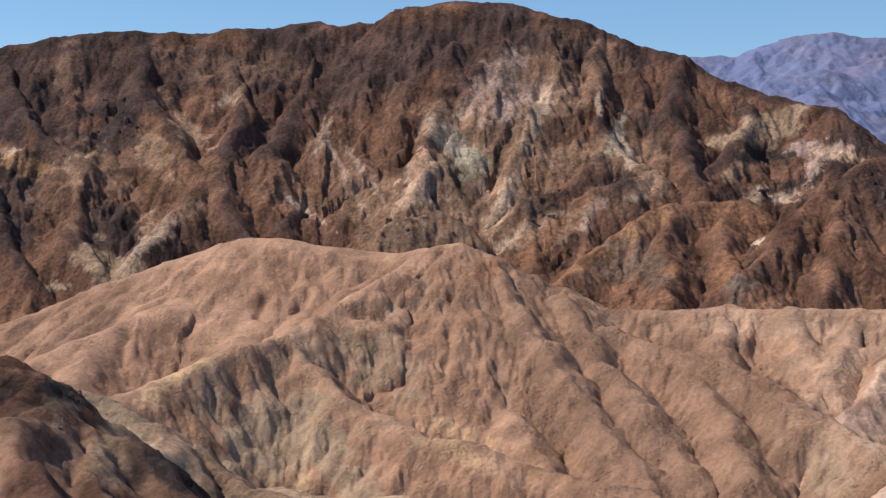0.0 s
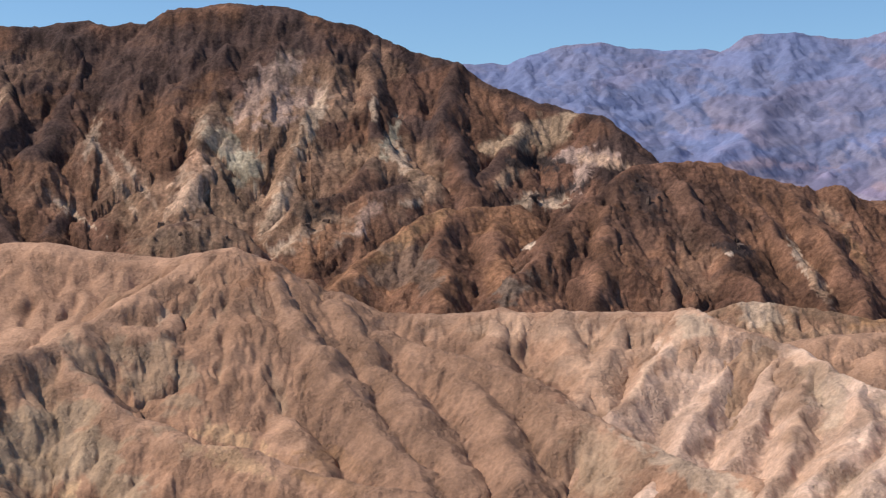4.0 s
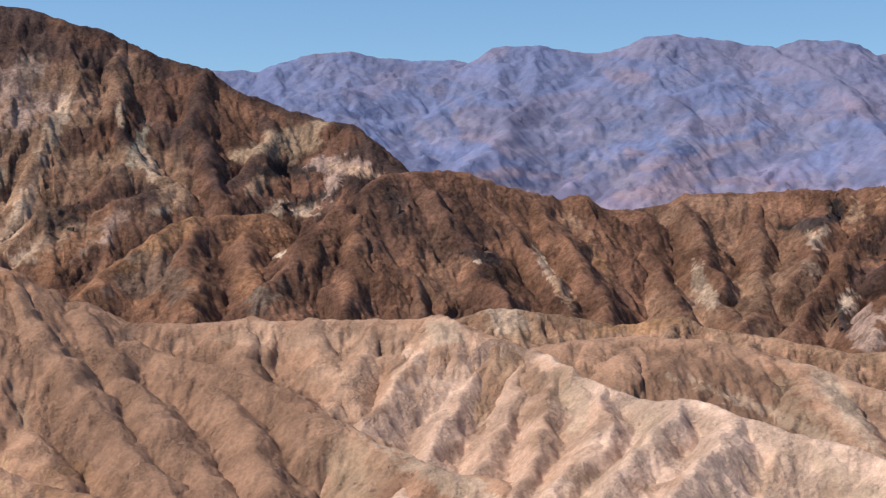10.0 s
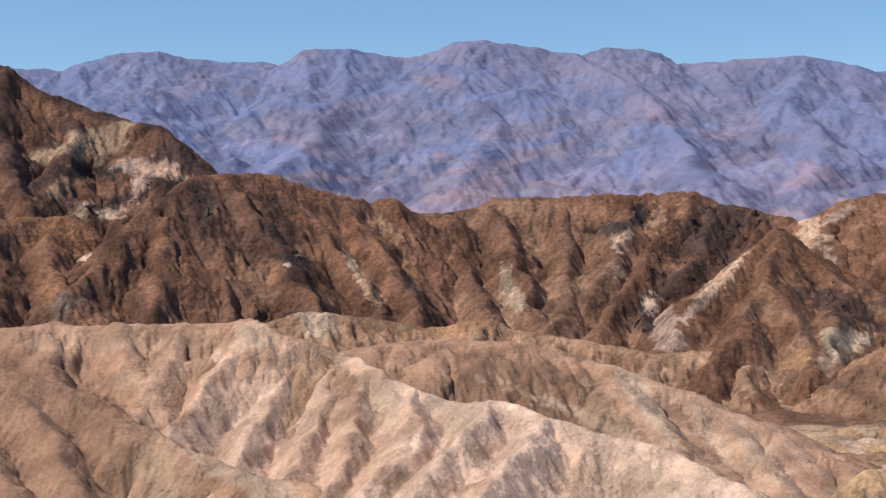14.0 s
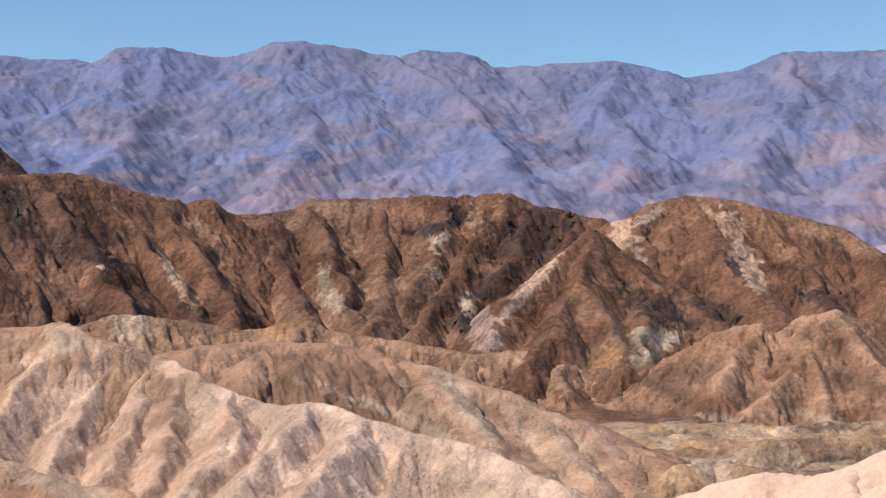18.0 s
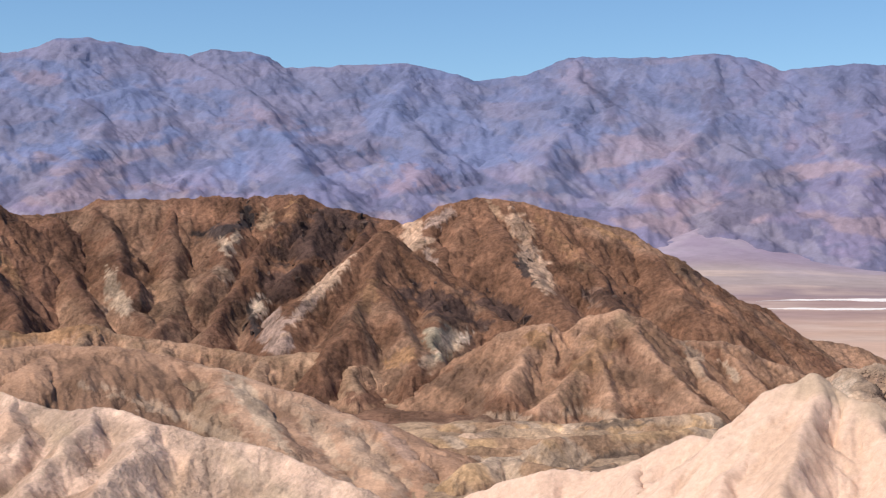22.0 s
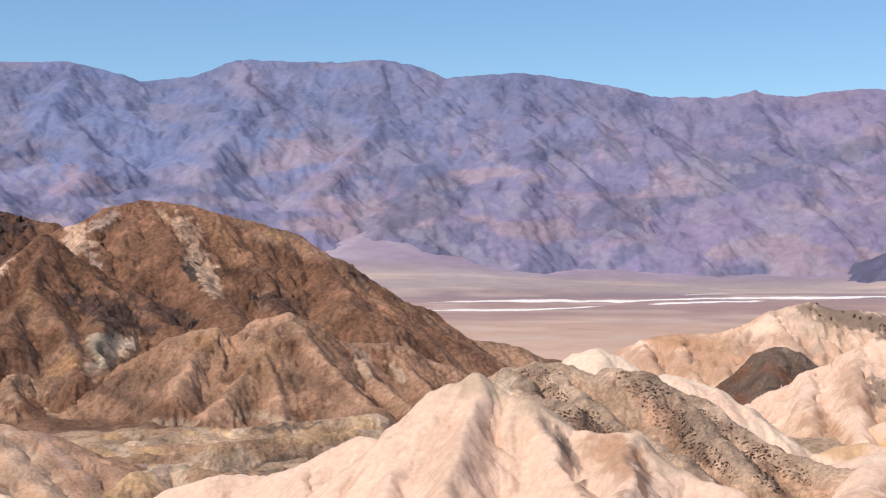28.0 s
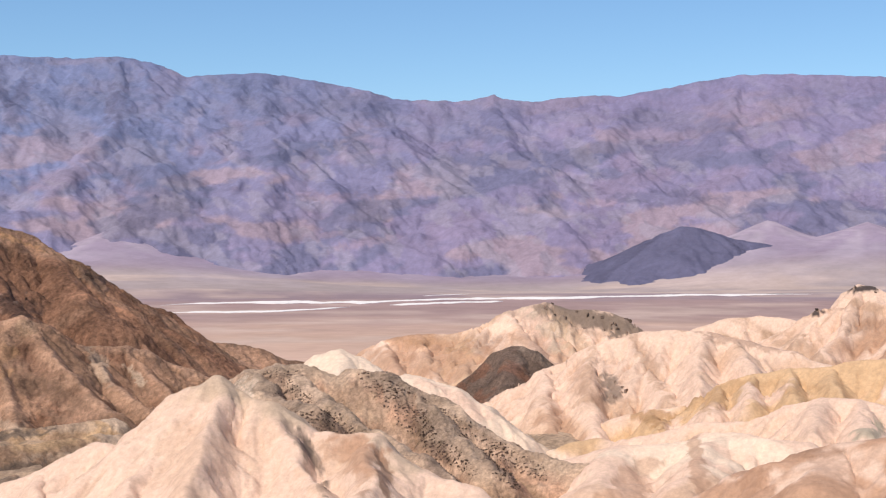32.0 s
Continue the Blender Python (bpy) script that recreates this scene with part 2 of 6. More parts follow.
def erode(x, y, h, bearings, distances, below, sizes, sharp, seed):
    """Cuts water-worn gullies down the slopes, large ones first and then smaller ones that drain into them.
    sizes: spacing and depth of each generation; sharp: above 1 narrow gullies, below 1 narrow ribs. Also how deep in a gully each place lies."""
    grid = (len(distances), len(bearings))
    turn = np.radians(bearings)[None, :]
    r = distances[:, None]
    step_r, step_b = distances[1] - distances[0], (turn[0, 1] - turn[0, 0]) * float(np.median(distances))
    deep = np.zeros(h.shape)
    for k, (size, depth) in enumerate(sizes):
        flat = blur(h.reshape(grid), int(0.3 * size / step_r), int(0.3 * size / step_b))
        up_r = np.gradient(flat, distances, axis=0)
        up_b = np.gradient(flat, turn[0], axis=1) / r
        steep = np.hypot(up_r, up_b).ravel() + 1e-6
        gx = (up_r * np.sin(turn) + up_b * np.cos(turn)).ravel() / steep
        gy = (up_r * np.cos(turn) - up_b * np.sin(turn)).ravel() / steep
        wx = x / size + 0.18 * fbm(x / size, y / size, 2, seed + 5 * k)
        wy = y / size + 0.18 * fbm(y / size, x / size, 2, seed + 5 * k + 2)
        g = furrows(wx, wy, -gy, gx, seed + 50 + k) ** sharp
        g = g * smooth(0.12, 0.5, steep) * smooth(0.0, 1.1 * size, below)
        h = h - depth * g
        deep = np.maximum(deep, g * (1.0, 0.85, 0.6, 0.4)[min(k, 3)])
    return h, deep


def shape(ridges, slope=(0.7, 0.8), crown=3.0, rills=(10.0, 1.5, 3.0), rough=(8.0, 0.6), crags=0.0, fill=0.0, grit=0.0, worn=((9.0, 1.2), (4.5, 0.7), (2.2, 0.35)), sharp=1.0, seed=1):
    """The height function of one landform."""
    def height(x, y, bearings, distances):
        h, below, gully, owner, scree = relief(x, y, ridges, slope, crown, rills, seed, fill)
        if crags:
            wide = max(40.0, rough[0] * 5)
            wx, wy = x + rough[0] * 0.8 * fbm(x / wide, y / wide, 3, seed), y + rough[0] * 0.8 * fbm(x / wide, y / wide, 3, seed + 1)
            broken = 0.1 + 1.0 * smooth(-0.35, 0.45, fbm(x / (rough[0] * 6), y / (rough[0] * 6), 3, seed + 2))
            h = h + crags * broken * (rugged(wx, wy, rough[0] * 2.0, seed + 12) - 0.55) * smooth(-2, max(12.0, rough[0] * 0.8), below)
        h, deep = erode(x, y, h, bearings, distances, below, worn, sharp, seed)
        h = h + rough[1] * fbm(x / rough[0], y / rough[0], 5, seed + 9)
        if grit:
            patch = 0.35 + 0.9 * smooth(-0.3, 0.4, fbm(x / 30, y / 30, 3, seed + 15))
            h = h + grit * patch * (rugged(x + 2.0 * fbm(x / 9, y / 9, 2, seed + 16), y, 7.0, seed + 14) - 0.55)
        return h, below, np.maximum(0.8 * gully, deep), owner, scree
    return height


def settle(owner, kept, least=400):
    """Gives every connected piece of the net a number of its own; small scraps go to the piece beside them."""
    rows, cols = owner.shape
    value = np.where(kept, owner, -1)
    parent, spans, before = [], [], []

    def root(i):
        while parent[i] != i:
            parent[i] = parent[parent[i]]
            i = parent[i]
        return i

    for r in range(rows):
        cuts = np.concatenate([[0], np.flatnonzero(np.diff(value[r])) + 1, [cols]])
        now = []
        for a, b in zip(cuts[:-1], cuts[1:]):
            if value[r, a] < 0:
                continue
            k = len(parent)
            parent.append(k)
            spans.append((r, a, b))
            now.append((a, b, value[r, a], k))
            for a2, b2, v2, k2 in before:
                if v2 == value[r, a] and a2 < b and a < b2:
                    parent[root(k)] = root(k2)
        before = now
    size = defaultdict(int)
    for k, (r, a, b) in enumerate(spans):
        size[root(k)] += b - a
    number = {k: n for n, k in enumerate(sorted((k for k in size if size[k] >= least), key=lambda k: -size[k]))}
    piece = np.full(value.shape, -1)
    for k, (r, a, b) in enumerate(spans):
        piece[r, a:b] = number.get(root(k), -1)
    for _ in range(60):
        gap = kept & (piece < 0)
        if not gap.any():
            break
        for axis, step in ((0, 1), (0, -1), (1, 1), (1, -1)):
            moved = np.roll(piece, step, axis)
            take = kept & (piece < 0) & (moved >= 0)
            piece[take] = moved[take]
    return np.where(kept, piece, -1), len(number)


def landform(name, label, ridges, colour, material, net=(0.06, 1.0), pad=(1.5, 260.0), bury=2.0, category="hill", kind="", whole=False, blocks=0.0, density=0.5, rocky=("black", "slate"), view_map=None, **form):
    """One hill or range as a body of its own, standing on the ground."""
    height = shape(ridges, **form)
    flat = [p for r in ridges for p in r]
    foot = [min(max(z - 14, 4) / min(form["slope"]) + 6, pad[1]) for b, d, z in flat]
    b0, b1 = (edge(b + s * math.degrees(f / d) for (b, d, z), f in zip(flat, foot)) for edge, s in ((min, -1), (max, 1)))
    d0, d1 = (edge(d + s * f for (b, d, z), f in zip(flat, foot)) for edge, s in ((min, -1), (max, 1)))
    ahead = max(p[1] for p in flat) + 8  # coarser on the far side, which no one sees from the lookout
    bearings = np.arange(b0, b1, net[0])
    distances = np.concatenate([np.arange(max(d0, 40), ahead, net[1]), np.arange(ahead, d1 + 5 * net[1], 5 * net[1])])
    x, y = place(bearings[None, :], distances[:, None])
    h, below, gully, owner, scree = height(x.ravel(), y.ravel(), bearings, distances)
    ground = ground_height(x.ravel(), y.ravel())
    keep = (h > ground - bury).reshape(x.shape)
    z = np.maximum(h, ground - bury - 1)
    at = (x.ravel(), y.ravel(), z) if view_map is None else view_map(x.ravel(), y.ravel(), z)
    tone = mineral_patches(colour(*at, below, gully, scree), *at, OUTCROPS[name])
    if whole:
        return tagged(sheet(name, bearings, distances, z.reshape(x.shape), tone, material, keep), label, category, kind=kind)
    base = new(name)
    b, d = ridges[0][len(ridges[0]) // 2][:2]
    px, py = place(b, d)
    base.location = (px, py, float(ground_height(np.array([px]), np.array([py]))[0]))
    base.empty_display_size = 5
    turned = Matrix.Translation(-base.location)
    cell = keep[:-1, :-1] | keep[:-1, 1:] | keep[1:, :-1] | keep[1:, 1:]
    pieces, count = settle(owner.reshape(x.shape)[1:, :-1], cell)
    for k in range(count):
        ob = sheet("main_ridge" if k == 0 else "spur", bearings, distances, z.reshape(x.shape), tone, material, keep, (pieces == k).ravel())
        if ob:
            ob.parent = base
            ob.matrix_parent_inverse = turned
    if blocks:
        up = keep.ravel() & (below > 1)
        rubble(name, base, x.ravel()[up], y.ravel()[up], z[up], OUTCROPS[name], rocky, blocks, density, len(name))
    return tagged(base, label, category, kind=kind)


def rubble(name, parent, x, y, z, patches, kinds, size, each, seed):
    """Broken blocks that lie on the dark outcrops of a landform, joined as one part."""
    rng = np.random.RandomState(seed)
    bearing, r = np.degrees(np.arctan2(x, y)), np.hypot(x, y)
    corner = np.array([(i, j, k) for i in (-1, 1) for j in (-1, 1) for k in (-1, 1)], float)
    sides = np.array([(0, 1, 3, 2), (4, 6, 7, 5), (0, 4, 5, 1), (2, 3, 7, 6), (0, 2, 6, 4), (1, 5, 7, 3)])
    co, tint = [], []
    for b, zc, w, hh, lean, amount, mineral in patches:
        if mineral not in kinds:
            continue
        u, v = np.radians(bearing - b) * r, z - zc
        c, s = math.cos(radians(lean)), math.sin(radians(lean))
        inside = np.flatnonzero(np.hypot((u * c + v * s) / (w + size), (v * c - u * s) / (hh + size)) < 1.0)
        if not len(inside):
            continue
        for i in rng.choice(inside, min(len(inside), max(6, int(each * w * hh / size ** 2)))):
            half = size * rng.uniform(0.25, 0.75, 3) * (0.4 + 0.9 * rng.rand() ** 2)
            body = corner * half * rng.uniform(0.65, 1.15, (8, 3))
            a = rng.uniform(0, 6.28)
            turn = np.array([(math.cos(a), -math.sin(a), 0), (math.sin(a), math.cos(a), 0), (0.3 * rng.randn(), 0.3 * rng.randn(), 1)])
            co.append(body @ turn.T + (x[i], y[i], z[i] + half[2] * 0.3))
            tint.append((np.array(MINERAL[mineral]) + MINERAL["bark"]) * rng.uniform(0.25, 0.9))
    if not co:
        return None
    n = len(co)
    co = np.concatenate(co)
    faces = (sides[None] + 8 * np.arange(n)[:, None, None]).reshape(-1, 4)
    mesh = bpy.data.meshes.new("rubble")
    mesh.from_pydata(co.tolist(), [], faces.tolist())
    layer = mesh.attributes.new("mineral", "FLOAT_COLOR", "POINT")
    layer.data.foreach_set("color", np.concatenate([np.repeat(tint, 8, 0), np.ones((8 * n, 1))], 1).astype(np.float32).ravel())
    mesh.materials.append(ROCK)
    ob = new("rubble", mesh)
    ob.parent = parent
    ob.matrix_parent_inverse = Matrix.Translation(-parent.location)
    return tagged(ob, "broken dark rock lying on the slope", kind="stuff")


def mineral_patches(tone, x, y, z, patches):
    """The outcrops of other minerals and patches of other tone on a landform."""
    bearing, r = np.degrees(np.arctan2(x, y)), np.hypot(x, y)
    for k, (b, zc, w, hh, lean, amount, name) in enumerate(patches):
        near = np.abs(bearing - b) < 4 + w / 8
        if not near.any():
            continue
        u, v = np.radians(bearing[near] - b) * r[near], z[near] - zc
        c, s = math.cos(radians(lean)), math.sin(radians(lean))
        size = max(min(w, hh), 2.0)
        e = np.hypot((u * c + v * s) / w, (v * c - u * s) / hh)
        e = e + 0.65 * fbm(x[near] / size, z[near] / size + y[near] / size, 5, 40 + k)
        amount = amount ** 0.5 if size < 10 and amount > 0.65 else amount
        tone[near] = mix(tone[near], MINERAL[name], amount * smooth(1.05, 0.8, e))
    return tone


MINERAL = {
    "pink": (0.451, 0.266, 0.171), "rose": (0.372, 0.211, 0.132), "blush": (0.557, 0.367, 0.252), "tan": (0.371, 0.231, 0.146), "cream": (0.665, 0.459, 0.342), "bark": (0.15, 0.10, 0.075),
    "white": (0.71, 0.535, 0.40), "grey": (0.395, 0.275, 0.18), "yellow": (0.56, 0.36, 0.205), "ochre": (0.38, 0.22, 0.11),
    "rust": (0.212, 0.108, 0.066), "orange": (0.28, 0.14, 0.078), "umber": (0.174, 0.089, 0.058), "dark": (0.082, 0.05, 0.042), "black": (0.045, 0.036, 0.035),
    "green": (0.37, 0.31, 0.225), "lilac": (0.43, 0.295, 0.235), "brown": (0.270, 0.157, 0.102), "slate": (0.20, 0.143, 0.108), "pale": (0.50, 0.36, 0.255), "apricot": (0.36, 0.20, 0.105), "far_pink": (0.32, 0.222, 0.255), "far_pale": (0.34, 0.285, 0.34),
    # tones of the far range and volcanic hill have the haze of distance mixed in
    "haze_blue": (0.168, 0.178, 0.285), "mauve": (0.27, 0.207, 0.262), "haze_violet": (0.21, 0.19, 0.282), "basalt": (0.115, 0.108, 0.17),
}


def blend(main, second, third, size, seed, crest=None, pit=None, bands=0.0, streaks=0.6):
    """Colour of a landform: three minerals in soft patches, another tone on its crest (on mud hills a painted sunlit
    rim) and in its rills (their shade put into the colour), and bedding that dips.
    """
    a, b, c = (np.array(MINERAL[k]) for k in (main, second, third))

    def colour(x, y, z, below, gully, scree):
        n = fbm(x / size, y / size + z / size, 4, seed)
        m = fbm(x / size * 1.7 + 5, z / size * 2.2 - y / size, 4, seed + 1)
        tone = np.repeat(a[None, :], len(x), 0)
        tone = mix(tone, b, smooth(0.0, 0.5, n))
        tone = mix(tone, c, smooth(0.15, 0.6, m))
        run = smooth(2, 15, below) * streaks
        tone = tone * (1 + 0.30 * run * np.clip(scree, -1, 1))[:, None]
        tone = mix(tone, b, 0.6 * run * smooth(0.25, 0.7, scree))
        if bands:
            bed = fbm((z + 0.35 * x - 0.2 * y) / bands, x / (bands * 14), 3, seed + 2)
            tone = tone * (1 + 0.28 * bed[:, None])
        # light tones here paint a sunlit rim along the mud hills' crests
        if crest:
            tone = mix(tone, MINERAL[crest], 0.8 * (1 - smooth(0.5, 5.0, below + 2 * n)))
        # rill beds take another tone, their shade put into the colour
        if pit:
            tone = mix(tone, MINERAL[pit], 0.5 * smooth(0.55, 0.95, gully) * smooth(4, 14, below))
        return np.clip(tone, 0.01, 0.8)
    return colour


# crest lines as bearing in degrees, distance and height in metres
crest("fore_dark", (-16.48, 128, 64.6), (-15.08, 126, 63.8), (-14.27, 124, 62.5), (-13.15, 122, 60.2), (-11.82, 117, 58.3), (-9.73, 112, 55.2))
crest("fore_dark", (-15.08, 127, 63.7), (-15.69, 112, 60.9), (-15.30, 100, 58.0))
crest("fore_dark", (-13.15, 122, 60.2), (-13.47, 112, 58.3), (-12.65, 104, 56.8))
crest("fore_grey", (-15.29, 190, 55.9), (-13.87, 186, 55.9), (-12.23, 182, 54.8), (-10.36, 177, 51.0), (-8.25, 172, 48.1), (-5.70, 160, 46.4))
crest("fore_grey", (-11.19, 178, 53.2), (-10.36, 150, 49.0))
crest("back_dome", (-17.27, 455, 45.9), (-16.48, 452, 48.5), (-14.47, 450, 54.3), (-12.42, 448, 60.9), (-10.34, 445, 67.4), (-8.24, 442, 72.4), (-7.39, 440, 73.9), (-6.43, 436, 73.9), (-4.83, 432, 71.8), (-3.11, 429, 70.3), (-1.81, 425, 69.4), (-0.52, 425, 70.9))
crest("back_dome", (-7.39, 440, 73.9), (-8.66, 422, 61.5), (-11.39, 403, 53.3), (-15.88, 385, 42.8))
crest("back_dome", (-12.63, 400, 49.1), (-13.87, 370, 41.7), (-14.48, 350, 38.4))
crest("back_dome", (-4.83, 437, 71.7), (-6.54, 411, 58.7), (-7.61, 385, 48.2))
crest("back_dome", (-3.11, 430, 70.3), (-4.83, 410, 58.7), (-5.69, 390, 52.2))
crest("pink", (-0.95, 400, 70.1), (-0.09, 398, 71.9), (0.78, 395, 72.6), (1.64, 393, 70.1), (2.51, 392, 65.0), (3.48, 390, 61.5), (4.66, 388, 61.3), (5.30, 387, 58.2), (6.37, 385, 56.0), (7.65, 383, 55.8), (8.92, 382, 55.7), (10.81, 380, 57.3), (11.85, 377, 56.3), (13.90, 375, 56.8), (16.48, 372, 56.7), (15.79, 371, 56.8), (17.09, 369, 57.4), (18.06, 368, 58.3), (19.24, 364, 54.7), (20.10, 360, 53.3))
crest("pink", (-0.09, 395, 71.9), (-1.81, 385, 65.4), (-3.11, 375, 61.2), (-4.62, 365, 55.7), (-6.12, 350, 50.6), (-7.61, 342, 50.6), (-8.67, 335, 48.3), (-10.35, 325, 44.7), (-12.64, 315, 40.9))
crest("pink", (-4.62, 365, 55.7), (-3.54, 364, 54.4), (-2.03, 362, 53.5), (-0.95, 380, 59.8))
crest("pink", (-6.12, 350, 50.6), (-5.05, 338, 45.1), (-3.97, 325, 40.0), (-2.25, 315, 36.3), (-0.52, 305, 34.0), (1.43, 298, 32.8), (3.59, 290, 29.3), (5.52, 285, 28.3), (7.02, 280, 28.0), (8.93, 272, 26.7))
crest("pink", (3.48, 390, 61.5), (5.09, 379, 55.7), (6.80, 368, 50.8), (8.92, 356, 47.6), (11.02, 345, 44.6), (12.68, 335, 41.0), (13.50, 325, 39.0), (15.13, 315, 35.1), (16.49, 305, 32.4), (17.91, 295, 30.9), (20.62, 285, 30.1))
crest("pink", (0.35, 393, 71.2), (0.99, 366, 54.8), (2.07, 340, 38.3), (3.80, 310, 27.6))
crest("pink", (1.64, 390, 69.7), (3.80, 355, 50.2), (6.38, 320, 33.5), (7.87, 300, 26.1))
crest("pink", (4.66, 380, 59.9), (6.16, 353, 45.1), (7.65, 327, 37.6), (9.77, 300, 25.2))
crest("pink", (8.92, 358, 46.9), (10.40, 328, 37.8), (11.86, 298, 28.1))
crest("pink", (10.81, 380, 57.3), (10.18, 362, 50.0), (10.81, 350, 45.0))
crest("pink", (13.09, 372, 57.5), (13.51, 354, 48.4), (14.80, 335, 42.2))
crest("pink", (15.87, 370, 56.8), (14.37, 345, 46.4), (13.72, 325, 37.7))
crest("white", (17.59, 367, 57.5), (18.24, 363, 58.2), (19.32, 359, 54.6), (21.48, 355, 50.5), (22.24, 345, 48.9), (24.28, 325, 45.1), (25.78, 321, 43.0), (26.31, 316, 42.7), (27.16, 312, 43.7), (29.38, 300, 41.9), (31.26, 292, 39.8), (33.72, 285, 37.4), (36.09, 272, 34.6), (37.51, 265, 32.1))
crest("white", (18.24, 367, 57.9), (16.95, 348, 48.7), (15.65, 328, 40.3), (14.80, 318, 36.1))
crest("white", (19.97, 362, 52.4), (18.67, 336, 41.9), (17.59, 310, 32.8), (16.51, 290, 26.9))
crest("white", (21.48, 355, 50.5), (20.62, 330, 40.0), (19.97, 305, 33.5), (19.10, 285, 27.6))
crest("white", (22.24, 345, 48.9), (22.34, 322, 41.0), (21.70, 298, 34.4), (20.62, 275, 28.2))
crest("white", (23.21, 335, 47.1), (24.07, 313, 39.5), (23.42, 292, 35.4), (22.13, 270, 29.1))
crest("white", (24.28, 325, 45.1), (24.28, 302, 38.5), (22.99, 280, 31.7), (22.34, 272, 28.8))
crest("white", (27.16, 312, 43.7), (25.99, 287, 38.3), (24.28, 262, 30.6))
crest("white", (29.38, 300, 41.9), (28.12, 278, 37.6), (26.42, 255, 31.9))
crest("brown_dome", (21.48, 395, 48.1), (23.21, 398, 50.3), (25.35, 402, 50.7), (27.06, 401, 50.8), (28.54, 401, 49.9), (30.43, 400, 46.4), (32.50, 392, 42.8), (34.33, 385, 39.3), (35.15, 378, 37.0), (37.31, 372, 33.5), (39.66, 361, 28.3), (40.94, 350, 24.0), (41.89, 338, 18.9))
crest("brown_dome", (31.48, 398, 44.7), (32.34, 374, 39.2), (34.07, 350, 30.9), (34.72, 330, 23.4))
crest("brown_dome", (33.21, 392, 40.4), (34.72, 364, 31.9), (35.80, 335, 25.2))
crest("brown_dome", (35.15, 380, 36.8), (37.30, 345, 27.7), (38.38, 325, 20.7))
crest("brown_dome", (25.49, 402, 51.2), (24.65, 385, 45.8), (24.01, 370, 40.1))
crest("brown_dome", (37.31, 372, 33.5), (38.81, 351, 26.9), (39.66, 330, 20.0))
crest("white_peak", (41.14, 290, 27.4), (42.44, 288, 30.7), (44.60, 285, 33.8), (45.89, 282, 33.0), (47.40, 278, 36.7), (49.77, 275, 41.8), (50.83, 272, 41.6), (52.11, 270, 46.8), (53.17, 267, 52.1), (53.70, 265, 54.1), (54.33, 264, 52.1), (55.06, 262, 50.1), (56.30, 260, 49.7), (57.02, 257, 47.3), (57.74, 255, 45.0), (58.55, 252, 45.1), (59.86, 250, 45.3), (60.36, 247, 43.5), (62.13, 243, 39.8), (64.07, 240, 37.3))
crest("white_peak", (53.70, 265, 54.1), (53.80, 252, 47.7), (53.16, 238, 42.0), (52.53, 225, 37.9))
crest("white_peak", (56.30, 260, 49.7), (56.71, 249, 44.5), (57.32, 239, 40.6), (58.14, 228, 38.1))
crest("white_peak", (59.86, 250, 45.3), (59.96, 238, 42.0), (59.35, 225, 38.8))
crest("white_peak", (52.11, 269, 46.9), (51.68, 252, 41.9), (50.62, 235, 36.1))
crest("white_peak", (47.40, 278, 36.7), (47.83, 266, 34.7), (47.61, 255, 32.6))
crest("grey_peak", (54.05, 345, 43.9), (54.70, 342, 47.0), (55.46, 340, 49.5), (56.64, 338, 50.3), (57.72, 337, 50.0), (58.57, 335, 48.6), (59.85, 332, 50.2), (61.12, 328, 47.2), (62.39, 325, 44.1), (63.43, 318, 40.7), (64.88, 312, 36.9), (66.72, 306, 33.4), (68.33, 300, 31.8), (69.92, 290, 28.8))
crest("grey_peak", (56.64, 340, 50.1), (57.71, 322, 46.0), (59.21, 305, 41.9), (61.74, 285, 37.8), (63.83, 265, 31.8))
crest("grey_peak", (61.12, 330, 47.0), (62.80, 310, 39.3), (64.46, 290, 34.2))
crest("grey_peak", (55.46, 340, 49.5), (55.99, 320, 46.2), (57.50, 300, 44.6))
crest("white_knob", (57.72, 420, 43.5), (58.15, 420, 47.5), (58.68, 420, 48.9), (59.32, 417, 47.2), (59.85, 413, 44.8), (60.70, 410, 41.3), (61.34, 408, 42.7), (62.18, 405, 41.5), (63.02, 402, 39.1), (64.26, 400, 35.0))
crest("white_knob", (58.68, 420, 48.9), (58.79, 400, 43.5))
crest("tan_ridge", (57.85, 740, 20.1), (59.57, 733, 28.1), (60.43, 727, 33.4), (61.73, 720, 37.2), (63.03, 715, 37.1), (64.11, 710, 41.1), (65.19, 705, 48.8), (66.59, 700, 53.1), (67.55, 698, 49.0), (68.63, 695, 49.6), (69.48, 692, 46.6), (70.11, 690, 41.5), (71.17, 685, 36.7), (72.85, 680, 32.0))
crest("tan_ridge", (61.73, 720, 37.2), (62.16, 680, 26.7), (62.80, 640, 17.5))
crest("tan_ridge", (64.11, 705, 41.3), (63.67, 668, 27.6), (63.45, 630, 18.4))
crest("tan_ridge", (65.19, 702, 48.9), (65.83, 671, 37.4), (67.12, 640, 27.1))
crest("tan_ridge", (60.43, 725, 33.5), (60.86, 680, 24.3))
crest("dark_mound", (63.77, 560, 24.6), (64.53, 558, 33.2), (64.97, 557, 39.2), (65.44, 555, 41.4), (66.04, 552, 39.9), (66.69, 550, 34.9), (67.33, 545, 26.0))
crest("dark_mound", (65.44, 555, 41.4), (65.18, 525, 29.8))
crest("pale_hill", (63.66, 500, 20.6), (65.18, 500, 30.0), (66.69, 500, 37.2), (68.41, 500, 44.7), (69.69, 498, 48.6), (70.96, 495, 50.5), (72.65, 490, 50.2), (73.69, 485, 48.0), (75.75, 480, 44.5), (76.97, 475, 41.0), (78.58, 470, 37.3))
